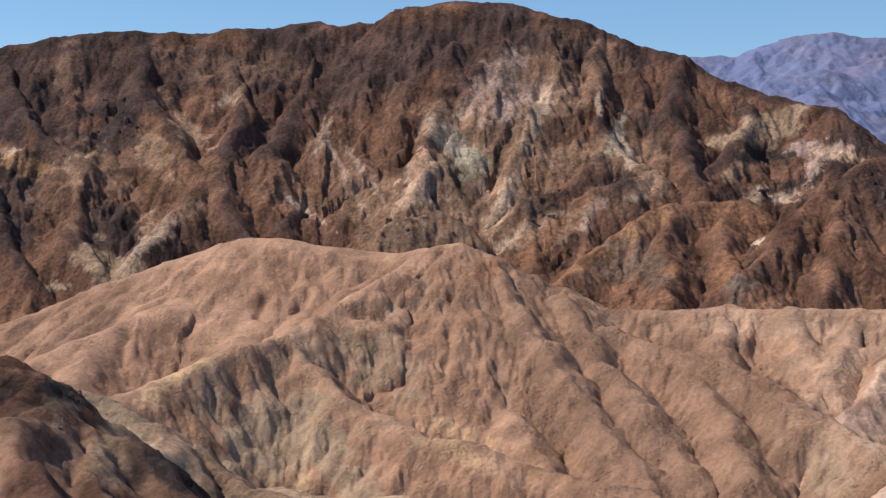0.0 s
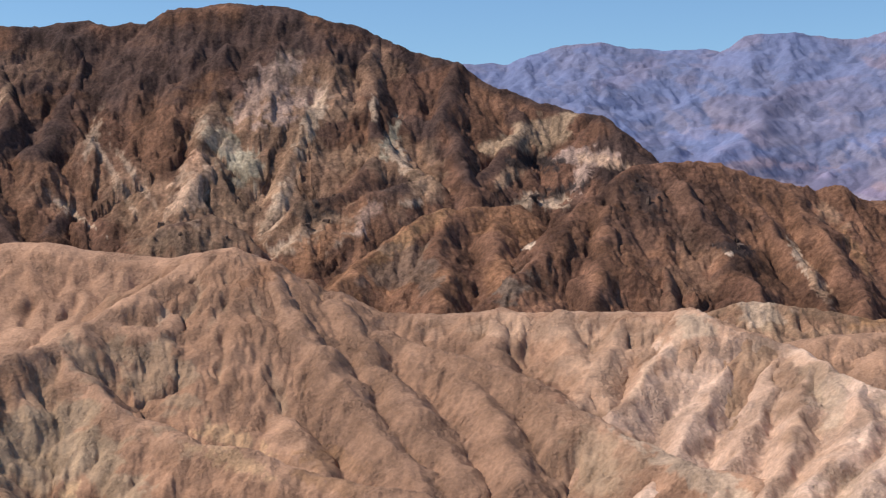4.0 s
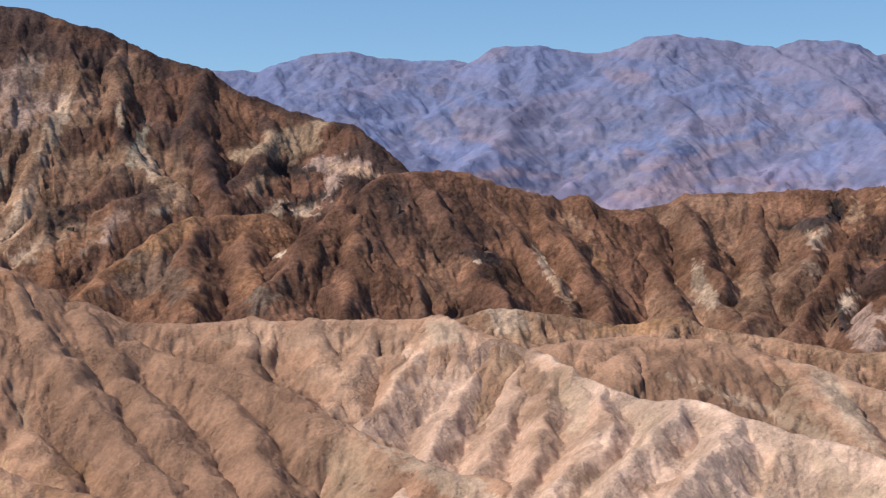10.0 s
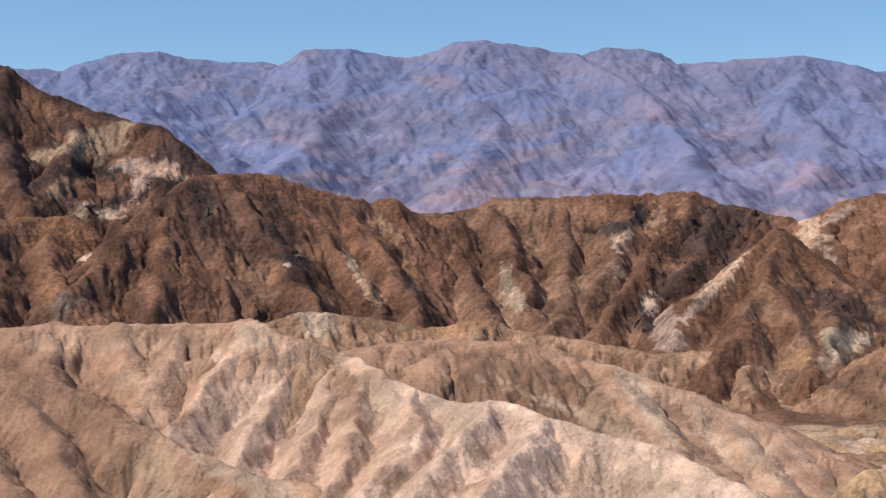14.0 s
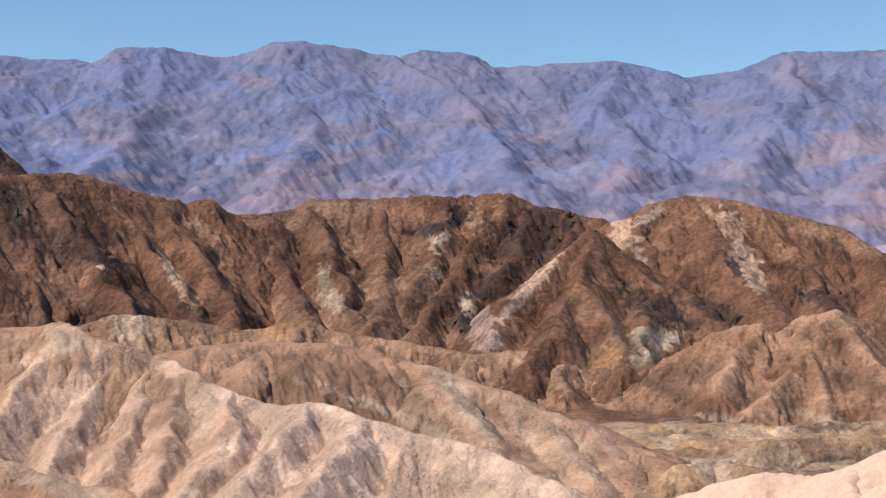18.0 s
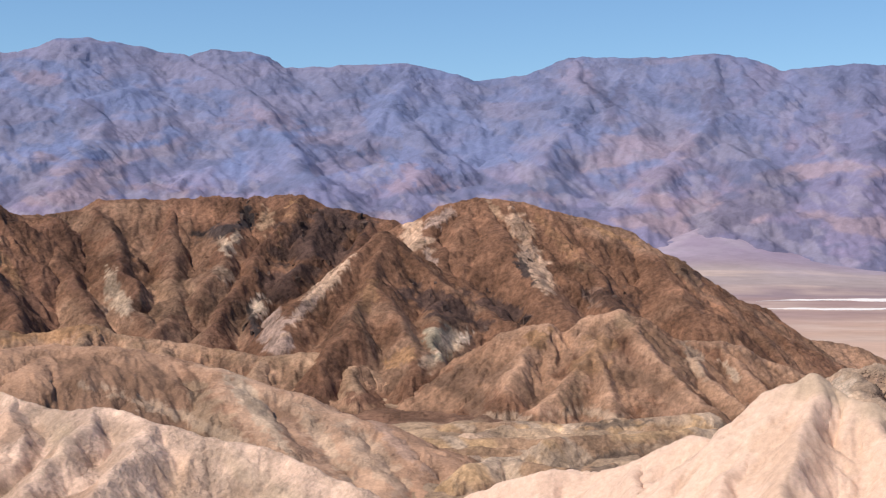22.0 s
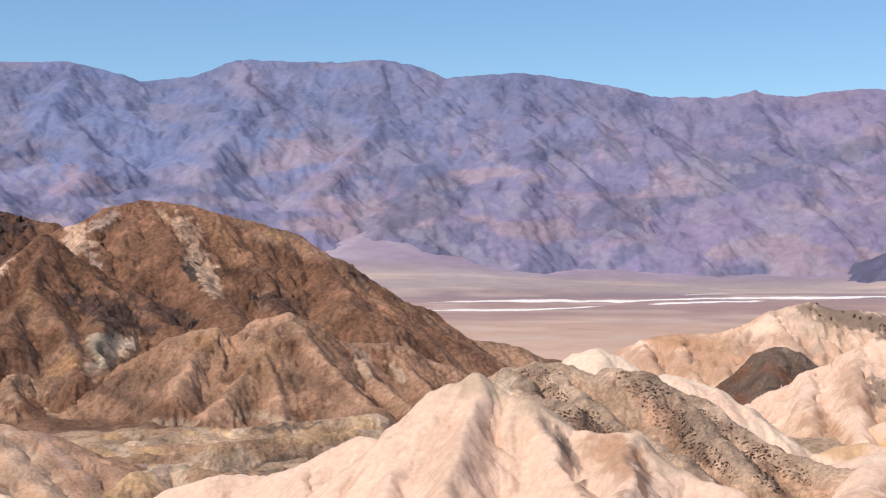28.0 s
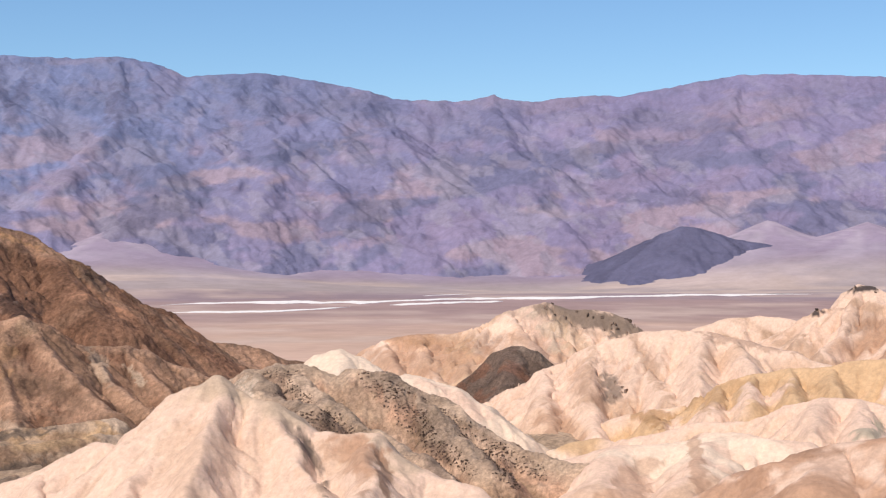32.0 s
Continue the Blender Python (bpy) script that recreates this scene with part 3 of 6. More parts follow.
crest("pale_hill", (68.41, 500, 44.7), (68.18, 455, 32.4), (68.60, 430, 23.5))
crest("pale_hill", (69.69, 498, 48.6), (70.74, 469, 36.5), (71.58, 440, 30.8))
crest("pale_hill", (66.69, 500, 37.2), (66.47, 460, 28.4), (67.10, 435, 21.2))
crest("pale_hill", (72.65, 490, 50.2), (72.22, 465, 42.1), (72.43, 440, 35.7))
crest("pale_hill", (73.69, 486, 47.9), (74.31, 455, 41.3))
crest("pale_far", (71.17, 730, 34.2), (72.23, 725, 39.9), (73.48, 720, 44.2), (74.52, 717, 45.8), (75.76, 713, 44.9), (76.57, 710, 42.3), (77.79, 700, 39.0))
crest("right_peak", (74.31, 640, 35.9), (75.55, 635, 42.1), (76.58, 630, 48.9), (77.39, 627, 54.6), (77.80, 623, 59.7), (78.30, 620, 62.8), (78.80, 615, 61.3), (79.79, 610, 57.1), (81.74, 600, 51.1))
crest("right_peak", (78.30, 620, 62.8), (77.79, 595, 48.7), (76.98, 570, 39.4), (76.36, 560, 33.8))
crest("right_peak", (77.39, 625, 54.7), (76.16, 590, 42.4))
crest("right_peak", (79.79, 610, 57.1), (79.58, 570, 43.8), (78.98, 550, 36.9))
crest("yellow_ridge", (68.82, 440, 26.4), (70.52, 436, 29.9), (72.00, 432, 32.4), (73.05, 430, 38.0), (74.31, 427, 41.5), (75.75, 425, 43.3), (77.18, 423, 43.9), (77.78, 422, 45.5), (79.14, 420, 46.7), (81.73, 410, 46.9))
crest("yellow_ridge", (73.05, 430, 38.0), (72.84, 400, 33.4))
crest("yellow_ridge", (74.31, 427, 41.5), (74.30, 395, 35.5))
crest("yellow_ridge", (75.75, 425, 43.3), (75.95, 392, 37.5))
crest("yellow_ridge", (77.18, 423, 44.0), (77.57, 392, 39.1))
crest("yellow_ridge", (70.52, 437, 29.8), (70.94, 410, 27.6))
crest("cream_ridge", (69.67, 385, 27.8), (70.52, 384, 29.5), (72.21, 382, 32.4), (74.30, 378, 33.4), (75.74, 375, 38.3), (76.76, 372, 40.4), (78.18, 370, 40.4), (79.13, 365, 38.9), (80.75, 360, 37.4))
crest("cream_ridge", (76.76, 372, 40.5), (76.56, 345, 35.7))
crest("cream_ridge", (78.18, 370, 40.4), (78.37, 340, 36.6))
crest("low_cream", (66.46, 395, 22.4), (67.53, 398, 25.5), (68.60, 400, 26.2), (70.09, 395, 24.8), (71.57, 390, 24.2))
crest("front_mound", (63.65, 310, 23.5), (65.59, 310, 28.5), (67.32, 310, 32.6), (69.46, 310, 35.6), (71.15, 311, 36.2), (72.84, 312, 38.5), (74.29, 308, 38.7), (75.74, 305, 37.4), (76.96, 302, 35.7), (78.57, 300, 33.5))
crest("front_mound", (72.84, 312, 38.5), (72.41, 290, 35.1), (71.57, 270, 30.8))
crest("front_mound", (69.46, 310, 35.6), (68.60, 285, 31.3))
crest("near_mound", (72.20, 262, 31.9), (74.29, 260, 38.3), (76.14, 258, 41.6), (77.77, 255, 43.7), (79.13, 252, 44.9), (81.71, 245, 46.5))
crest("near_mound", (77.77, 255, 43.7), (76.75, 235, 39.7))
crest("dark_mtn", (-20.34, 1060, 185.2), (-16.45, 1040, 199.8), (-14.04, 1035, 207.0), (-11.58, 1030, 211.1), (-8.86, 1025, 210.1), (-8.23, 1020, 211.9), (-6.74, 1015, 213.2), (-4.82, 1010, 217.6), (-3.96, 1005, 212.9), (-2.46, 1000, 216.5), (-1.81, 995, 223.3), (0.13, 990, 228.2), (2.29, 982, 226.2), (3.79, 975, 218.6), (5.93, 968, 206.2), (7.00, 960, 198.5), (8.90, 952, 187.4), (10.17, 945, 172.8), (11.62, 938, 164.6), (13.27, 930, 154.8), (14.69, 920, 148.5), (15.70, 910, 135.8), (14.50, 900, 148.5), (15.58, 885, 135.6), (16.44, 870, 121.4), (17.30, 850, 110.7))
crest("dark_mtn", (-2.46, 1000, 216.5), (-3.10, 945, 165.4), (-4.83, 890, 116.5), (-6.11, 830, 79.4))
crest("dark_mtn", (0.13, 990, 228.2), (0.35, 940, 182.7), (-0.52, 860, 128.2), (-1.06, 820, 101.0), (-1.81, 790, 73.3))
crest("dark_mtn", (3.79, 980, 219.4), (2.50, 940, 186.1), (3.15, 890, 146.7), (2.50, 840, 111.1), (2.07, 800, 79.3))
crest("dark_mtn", (5.93, 965, 205.9), (5.72, 908, 164.8), (6.79, 850, 120.8), (8.07, 810, 97.4))
crest("dark_mtn", (8.90, 950, 187.1), (8.49, 890, 146.0), (9.75, 830, 107.1))
crest("dark_mtn", (-11.58, 1030, 211.1), (-11.17, 970, 169.7), (-9.71, 900, 126.6), (-8.24, 850, 98.5), (-7.39, 810, 73.2))
crest("dark_mtn", (-8.23, 1020, 211.9), (-7.38, 950, 161.7), (-8.23, 890, 122.9), (-9.71, 840, 91.9), (-11.59, 800, 64.4))
crest("dark_mtn", (-16.45, 1040, 199.8), (-15.26, 950, 142.1), (-13.44, 900, 116.0), (-13.85, 850, 79.4))
crest("dark_mtn", (-18.80, 1050, 188.9), (-17.64, 940, 130.4), (-16.47, 860, 79.4), (-15.27, 810, 49.7))
crest("dark_mtn", (11.62, 940, 164.9), (11.21, 880, 128.4), (9.54, 830, 101.0), (7.01, 790, 79.2))
crest("dark_mtn", (-4.82, 1010, 217.6), (-5.25, 950, 169.1), (-6.54, 890, 126.4))
crest("dark_mtn", (-14.06, 850, 79.4), (-13.04, 800, 55.7), (-12.42, 770, 39.3))
crest("dark_mtn", (-3.11, 790, 73.3), (-1.81, 780, 80.6), (-0.30, 775, 87.3), (0.78, 770, 79.1), (1.43, 765, 70.4))
crest("dark_mtn", (5.72, 850, 120.9), (4.44, 800, 97.3), (3.37, 795, 94.2), (2.50, 780, 76.2))
crest("dark_mtn", (7.85, 830, 110.4), (5.94, 800, 100.2), (5.30, 780, 82.1), (2.94, 765, 67.6))
crest("orange_ridge", (11.48, 720, 91.7), (10.62, 710, 90.1), (8.69, 700, 88.6), (7.21, 680, 81.0), (5.73, 660, 66.1), (4.27, 630, 54.4), (3.02, 620, 50.3))
crest("orange_ridge", (8.69, 700, 88.6), (8.27, 650, 68.1), (8.69, 610, 50.3))
crest("orange_ridge", (10.62, 710, 90.1), (10.62, 660, 68.0), (11.48, 610, 47.8))
crest("triangle", (10.62, 600, 43.8), (11.48, 625, 61.3), (12.34, 650, 73.0), (13.63, 673, 85.6), (14.93, 697, 100.4), (15.90, 720, 109.9), (16.87, 730, 112.0), (18.81, 740, 112.5), (20.10, 747, 107.7), (21.39, 753, 102.3), (22.24, 760, 99.3), (23.30, 763, 101.6), (23.94, 767, 95.4), (24.78, 770, 92.3), (25.62, 770, 93.7))
crest("triangle", (15.90, 720, 109.9), (16.44, 685, 83.2), (16.87, 650, 63.1), (17.09, 610, 43.2))
crest("triangle", (14.93, 700, 100.5), (14.50, 650, 72.9), (14.06, 605, 45.7))
crest("triangle", (16.87, 725, 111.8), (18.81, 680, 83.1), (20.10, 640, 58.5), (21.39, 600, 39.3))
crest("triangle", (18.81, 740, 112.5), (20.96, 705, 83.3), (22.24, 670, 62.8), (23.52, 610, 38.9))
crest("triangle", (21.39, 755, 102.3), (23.09, 700, 75.4), (24.78, 620, 40.7))
crest("mid_range", (23.80, 800, 95.9), (25.31, 800, 94.1), (26.60, 800, 98.0), (27.25, 800, 102.8), (28.97, 797, 102.9), (30.25, 793, 103.3), (32.37, 790, 104.5), (34.67, 787, 105.3), (35.50, 783, 99.9), (37.35, 780, 93.6), (38.56, 775, 89.5), (39.92, 770, 86.5), (41.34, 750, 78.0))
crest("mid_range", (25.31, 800, 94.1), (25.96, 740, 72.6), (27.25, 660, 45.5))
crest("mid_range", (27.25, 800, 102.8), (28.11, 730, 75.4), (28.97, 660, 45.6))
crest("mid_range", (30.25, 795, 103.4), (29.82, 748, 78.2), (30.25, 700, 59.6), (29.39, 650, 41.2))
crest("mid_range", (34.67, 785, 105.3), (33.63, 740, 80.9), (32.37, 700, 62.3), (31.31, 640, 37.1))
crest("mid_range", (35.50, 783, 99.9), (35.09, 730, 75.3), (33.63, 690, 54.8), (33.00, 640, 37.2))
crest("mid_range", (32.37, 790, 104.5), (32.16, 740, 80.9), (31.10, 690, 59.9))
crest("mid_range", (37.35, 780, 93.6), (36.94, 730, 72.7), (35.29, 690, 55.0))
crest("pyramid", (34.07, 590, 40.7), (34.51, 615, 50.3), (35.80, 640, 61.9), (36.88, 660, 75.1), (38.07, 680, 84.8), (39.25, 665, 70.8), (40.53, 650, 59.2), (42.22, 635, 47.8), (43.28, 620, 43.9), (44.74, 600, 38.4))
crest("pyramid", (38.07, 680, 84.8), (37.53, 630, 62.1), (36.23, 580, 43.4), (35.37, 560, 34.0))
crest("pyramid", (37.53, 630, 62.1), (38.39, 600, 49.1), (39.24, 565, 33.7))
crest("pyramid", (40.53, 650, 59.2), (39.88, 610, 46.5), (39.67, 570, 33.4))
crest("dome", (37.96, 760, 85.1), (38.82, 757, 89.3), (39.46, 753, 92.0), (40.53, 750, 98.9), (41.59, 750, 102.5), (42.65, 750, 101.6), (44.12, 750, 97.3), (45.78, 752, 90.2), (47.22, 755, 84.6), (48.44, 758, 74.9), (49.44, 760, 66.6), (48.07, 770, 77.5), (49.78, 780, 62.8), (50.63, 790, 53.8), (51.91, 795, 47.7), (53.18, 800, 35.7), (54.02, 805, 28.9), (55.27, 810, 26.4), (57.34, 820, 17.0))
crest("dome", (40.53, 750, 98.9), (39.68, 720, 81.8), (40.53, 690, 66.0), (42.64, 640, 47.6))
crest("dome", (41.59, 750, 102.5), (42.65, 710, 81.6), (43.91, 670, 61.3), (45.36, 630, 45.9))
crest("dome", (44.12, 750, 97.3), (44.95, 720, 79.0), (46.40, 690, 58.5), (47.62, 640, 45.7))
crest("dome", (47.22, 755, 84.6), (48.24, 715, 65.8), (50.20, 670, 47.1))
crest("dome", (49.78, 780, 62.8), (50.85, 730, 44.4), (51.91, 690, 30.7))
crest("tan_hill", (41.58, 560, 36.8), (42.45, 558, 45.0), (44.18, 555, 49.2), (44.82, 557, 42.8), (45.69, 558, 50.5), (46.98, 560, 53.6), (48.06, 562, 47.8), (49.13, 565, 42.0), (50.63, 570, 41.3), (51.48, 575, 39.8), (53.17, 578, 31.5), (54.43, 580, 26.8), (55.89, 585, 20.5))
crest("tan_hill", (44.18, 555, 49.2), (43.31, 532, 38.7), (42.66, 510, 28.7))
crest("tan_hill", (46.98, 560, 53.6), (45.90, 535, 40.5), (44.60, 510, 28.6), (43.74, 500, 23.9))
crest("tan_hill", (46.98, 560, 53.6), (48.49, 525, 37.2), (50.20, 495, 24.6))
crest("tan_hill", (49.13, 565, 42.0), (50.20, 538, 32.3), (51.48, 510, 23.1))
crest("tan_hill", (50.63, 570, 41.3), (52.33, 535, 26.7))
crest("tan_hill", (45.69, 545, 46.0), (46.55, 515, 30.1), (46.76, 490, 21.2))
crest("low_tan", (18.62, 600, 46.0), (19.91, 600, 50.5), (21.64, 600, 49.1), (23.37, 600, 45.9), (25.09, 600, 43.6), (25.96, 600, 45.9), (27.04, 600, 47.7), (28.11, 595, 42.9), (29.82, 590, 40.8), (31.95, 585, 37.8), (33.42, 580, 35.0), (35.29, 577, 36.5), (36.53, 573, 33.2), (38.16, 570, 27.9), (39.92, 565, 24.2), (41.73, 555, 21.6))
crest("low_tan", (27.04, 600, 47.7), (26.39, 575, 38.5))
crest("low_tan", (29.82, 590, 40.8), (29.39, 565, 32.9))
crest("low_tan", (33.42, 580, 35.0), (32.79, 550, 26.2))
crest("low_tan", (36.53, 575, 33.0), (36.94, 545, 25.3))
crest("distant", (5.11, 4850, 581.8), (8.91, 4850, 641.1), (11.05, 4850, 639.4), (11.91, 4850, 665.5), (13.20, 4850, 699.0), (14.50, 4842, 705.6), (15.79, 4833, 682.7), (17.09, 4825, 672.3), (18.38, 4817, 674.3), (19.14, 4808, 663.7), (20.10, 4800, 712.4), (21.92, 4800, 715.8), (22.88, 4800, 701.9), (24.36, 4800, 688.8), (25.83, 4800, 739.4), (27.08, 4800, 745.4), (28.52, 4800, 725.8), (30.64, 4800, 694.9), (31.67, 4800, 722.7), (33.11, 4800, 710.2), (34.33, 4800, 663.0), (35.94, 4800, 667.1), (36.25, 4800, 672.7), (38.83, 4800, 683.3), (39.68, 4800, 669.7), (41.39, 4800, 624.4), (43.50, 4800, 640.7))
crest("distant", (43.50, 4800, 640.7), (45.17, 4795, 697.1), (46.82, 4790, 690.7), (48.65, 4785, 692.0), (48.94, 4780, 686.7), (50.44, 4775, 698.6), (51.72, 4770, 681.8), (53.20, 4765, 639.6), (56.13, 4760, 650.8), (57.77, 4760, 629.3), (59.40, 4760, 586.9), (60.60, 4760, 583.7), (56.60, 4760, 645.9), (57.89, 4755, 624.7), (58.96, 4750, 586.9), (60.69, 4745, 570.5), (63.06, 4740, 560.6), (64.47, 4737, 581.0), (65.65, 4733, 554.8), (67.37, 4730, 570.7), (69.51, 4727, 571.4), (71.64, 4723, 594.2), (73.94, 4720, 629.6), (76.62, 4713, 620.4), (79.19, 4707, 603.7), (82.74, 4700, 571.0))
crest("distant", (11.65, 4560, 439.1), (14.16, 4640, 547.0), (16.27, 4700, 604.9), (18.63, 4780, 655.7))
crest("distant", (21.64, 4790, 716.5), (21.42, 4600, 528.0), (20.13, 4400, 391.9), (18.63, 4200, 282.2))
crest("distant", (26.39, 4790, 741.2), (25.96, 4640, 601.7), (27.68, 4480, 464.7), (25.96, 4260, 301.8))
crest("distant", (30.25, 4790, 701.5), (31.52, 4700, 635.3), (33.00, 4600, 556.2), (34.05, 4440, 422.7), (35.09, 4250, 296.8))
crest("distant", (45.17, 4780, 689.3), (45.71, 4650, 581.2), (44.84, 4480, 444.7), (43.76, 4300, 316.4))
crest("distant", (50.44, 4770, 698.0), (50.65, 4580, 518.3), (49.15, 4400, 369.9), (47.64, 4230, 231.9))
crest("distant", (56.13, 4750, 649.6), (55.71, 4560, 475.7), (57.77, 4400, 345.3), (58.98, 4240, 225.6))
crest("distant", (39.03, 4790, 676.6), (38.17, 4600, 522.6), (39.66, 4440, 391.0), (39.02, 4260, 265.9))
crest("distant", (35.61, 4300, 215.6), (36.88, 4350, 298.8), (38.16, 4360, 342.2), (39.45, 4340, 315.3), (40.74, 4300, 248.5))
crest("distant", (41.17, 4280, 259.0), (42.89, 4300, 280.8), (44.62, 4280, 257.1), (46.35, 4240, 213.4))
crest("distant", (50.64, 4160, 158.0), (52.13, 4200, 203.8), (53.82, 4200, 181.1), (55.49, 4160, 140.8))
crest("distant", (55.30, 4120, 71.9), (57.01, 4140, 107.1), (59.16, 4150, 125.4), (60.88, 4140, 106.1), (62.39, 4110, 69.8))
crest("distant", (57.87, 4260, 203.9), (60.46, 4360, 291.9), (62.18, 4330, 244.4), (64.13, 4350, 274.0), (66.28, 4260, 217.6))
crest("distant", (66.06, 4140, 92.1), (68.43, 4240, 200.0), (70.56, 4290, 251.6), (72.46, 4250, 213.7), (73.92, 4180, 148.5))
crest("distant", (73.94, 4720, 629.6), (73.31, 4540, 461.6), (74.76, 4380, 316.3), (76.39, 4260, 214.0))
crest("distant", (58.75, 4750, 586.9), (59.60, 4540, 420.7), (58.30, 4380, 276.6))
crest("distant", (64.47, 4740, 581.3), (65.21, 4520, 400.6), (67.58, 4380, 290.2))
crest("distant", (74.75, 4300, 177.1), (76.80, 4320, 199.8), (79.17, 4300, 184.7), (81.37, 4300, 179.6))
crest("basalt", (66.49, 3400, 37.8), (68.42, 3400, 55.3), (70.13, 3400, 93.1), (71.08, 3408, 123.4), (71.82, 3417, 138.5), (72.66, 3423, 125.6), (73.71, 3429, 107.4), (74.95, 3434, 94.4))
crest("wash_bench", (37.50, 432, 21.2), (40.29, 431, 21.7), (43.74, 430, 21.5), (45.25, 429, 22.4), (48.05, 428, 23.2), (50.19, 425, 24.4))
crest("wash_bench", (41.15, 402, 19.6), (43.30, 400, 20.9), (45.03, 399, 20.4), (46.76, 398, 22.3), (48.91, 396, 23.1))
crest("wash_bench", (40.29, 415, 20.3), (42.22, 414, 21.1), (44.17, 412, 20.9))
crest("wash_bench", (39.86, 470, 21.0), (42.01, 466, 22.2), (44.60, 462, 21.3), (46.76, 460, 22.4))
crest("wash_bench", (42.44, 372, 20.2), (44.60, 370, 22.1), (46.76, 368, 23.3))
crest("wash_bench", (40.52, 470, 19.3), (42.64, 468, 22.4), (44.73, 466, 21.9), (46.80, 465, 23.6), (48.83, 463, 25.0), (50.19, 462, 26.3))
crest("wash_bench", (40.09, 420, 18.9), (42.22, 418, 20.3), (43.90, 416, 20.1), (45.36, 414, 22.9), (47.82, 412, 25.1), (50.19, 410, 26.5))
crest("wash_bench", (41.37, 362, 20.5), (43.69, 360, 21.4), (45.56, 358, 23.3))
crest("wash_bench", (37.52, 440, 22.9), (39.45, 432, 21.5), (41.16, 425, 20.2))
crest("wash_bench", (44.29, 385, 26.9), (46.49, 394, 27.3), (48.46, 402, 27.3), (51.30, 420, 27.2))
crest("wash_bench", (41.05, 340, 26.8), (42.67, 352, 27.1), (44.29, 340, 26.8))
crest("cream_wash", (41.70, 302, 26.3), (44.29, 308, 26.1), (45.24, 338, 26.2), (46.20, 325, 27.2), (47.32, 312, 26.6))
crest("cream_wash", (46.05, 322, 26.3), (46.85, 338, 26.3), (48.46, 368, 26.2), (50.03, 398, 26.3))
crest("salt", (52.03, 2315), (53.39, 2380), (56.57, 2432), (59.58, 2376), (60.87, 2455), (64.11, 2562), (67.34, 2617), (71.60, 2757), (77.39, 2890))
crest("salt", (52.34, 2032), (55.51, 2023), (57.43, 2071), (59.15, 2172))
crest("salt", (60.66, 2261), (62.60, 2330), (64.97, 2404))
crest("salt", (50.78, 2960), (52.97, 3020), (57.00, 3090), (59.58, 3130))
crest("salt", (61.95, 2753), (63.03, 2823), (63.68, 2859))
crest("salt", (74.73, 2839), (77.79, 2934), (80.57, 3039))

# mineral outcrops and patches of other tone on each landform
outcrop("dark_mountain", "tan", 2.5, 128.8, 55.8, 36.1, 60, 0.5)
outcrop("dark_mountain", "tan", 7.22, 113.8, 22.1, 25.2, 0, 0.4)
outcrop("dark_mountain", "apricot", -10.34, 102.5, 29.9, 23.2, 0, 0.3)
outcrop("dark_mountain", "brown", -13.64, 105.7, 30.2, 23.5, 0, 0.4)
outcrop("dark_mountain", "brown", -4.83, 106, 33, 26.4, 0, 0.5)
outcrop("dark_mountain", "dark", -12.41, 175.5, 124, 22.5, 0, 0.8)
outcrop("dark_mountain", "dark", 1.64, 202.8, 57.8, 14.5, 0, 0.6)
outcrop("dark_mountain", "pale", 2.61, 183.3, 9.1, 7.7, 60, 0.8)
outcrop("dark_mountain", "lilac", 2.18, 166.1, 12.1, 9.7, 60, 0.8)
outcrop("dark_mountain", "lilac", 2.5, 151, 16.8, 7.4, 40, 0.9)
outcrop("dark_mountain", "pale", 3.79, 155.7, 15.2, 6.1, 75, 0.7)
outcrop("dark_mountain", "lilac", 0.99, 151.1, 13.6, 7.5, 45, 0.6)
outcrop("dark_mountain", "green", 0.35, 129.2, 15.8, 9.9, -55, 0.85)
outcrop("dark_mountain", "green", 1.1, 113.8, 11.4, 9.8, -60, 0.8)
outcrop("dark_mountain", "pale", -0.09, 134.1, 13.2, 7.3, -40, 0.5)
outcrop("dark_mountain", "pale", 3.36, 137.3, 16.5, 4.6, 65, 0.8)
outcrop("dark_mountain", "tan", 2.61, 114.6, 19.1, 9.6, 55, 0.8)
outcrop("dark_mountain", "pale", 2.07, 85.4, 13.7, 4.3, 60, 0.7)
outcrop("dark_mountain", "pale", 3.15, 73.3, 16, 4.1, 25, 0.7)
# apricot facet lightened further, the sunlight on it put into the colour
outcrop("dark_mountain", "blush", -0.99, 99.4, 19, 9, 75, 0.9)
outcrop("dark_mountain", "pink", -0.8, 117, 9, 4.5, 75, 0.8)
outcrop("dark_mountain", "pale", -4.57, 134.8, 15.5, 3.4, 75, 0.6)
outcrop("dark_mountain", "pale", -3.86, 112.8, 24.9, 2, -62, 0.6)
outcrop("dark_mountain", "pale", -3, 108.9, 24.4, 2.3, -58, 0.6)
outcrop("dark_mountain", "pale", -5.58, 92.3, 20.8, 1.9, -38, 0.7)
outcrop("dark_mountain", "rust", -5.68, 109.3, 19.8, 16.5, 0, 0.6)
outcrop("dark_mountain", "pale", -3.43, 97.2, 12.9, 1.6, -55, 0.6)
outcrop("dark_mountain", "pale", -8.23, 157.9, 7.9, 5.8, 30, 0.7)
outcrop("dark_mountain", "tan", -7.7, 163.3, 8.9, 3.6, 70, 0.6)
outcrop("dark_mountain", "tan", -9.5, 135.8, 15.9, 7.8, -45, 0.7)
outcrop("dark_mountain", "tan", -11.0, 125.0, 17.3, 9.0, -60, 0.8)
outcrop("dark_mountain", "pink", -10.66, 81, 16, 8, 50, 0.85)
outcrop("dark_mountain", "pale", -11.14, 70.3, 18.2, 3, 42, 0.8)
outcrop("dark_mountain", "tan", -13.89, 105.9, 16.9, 6.1, 65, 0.8)
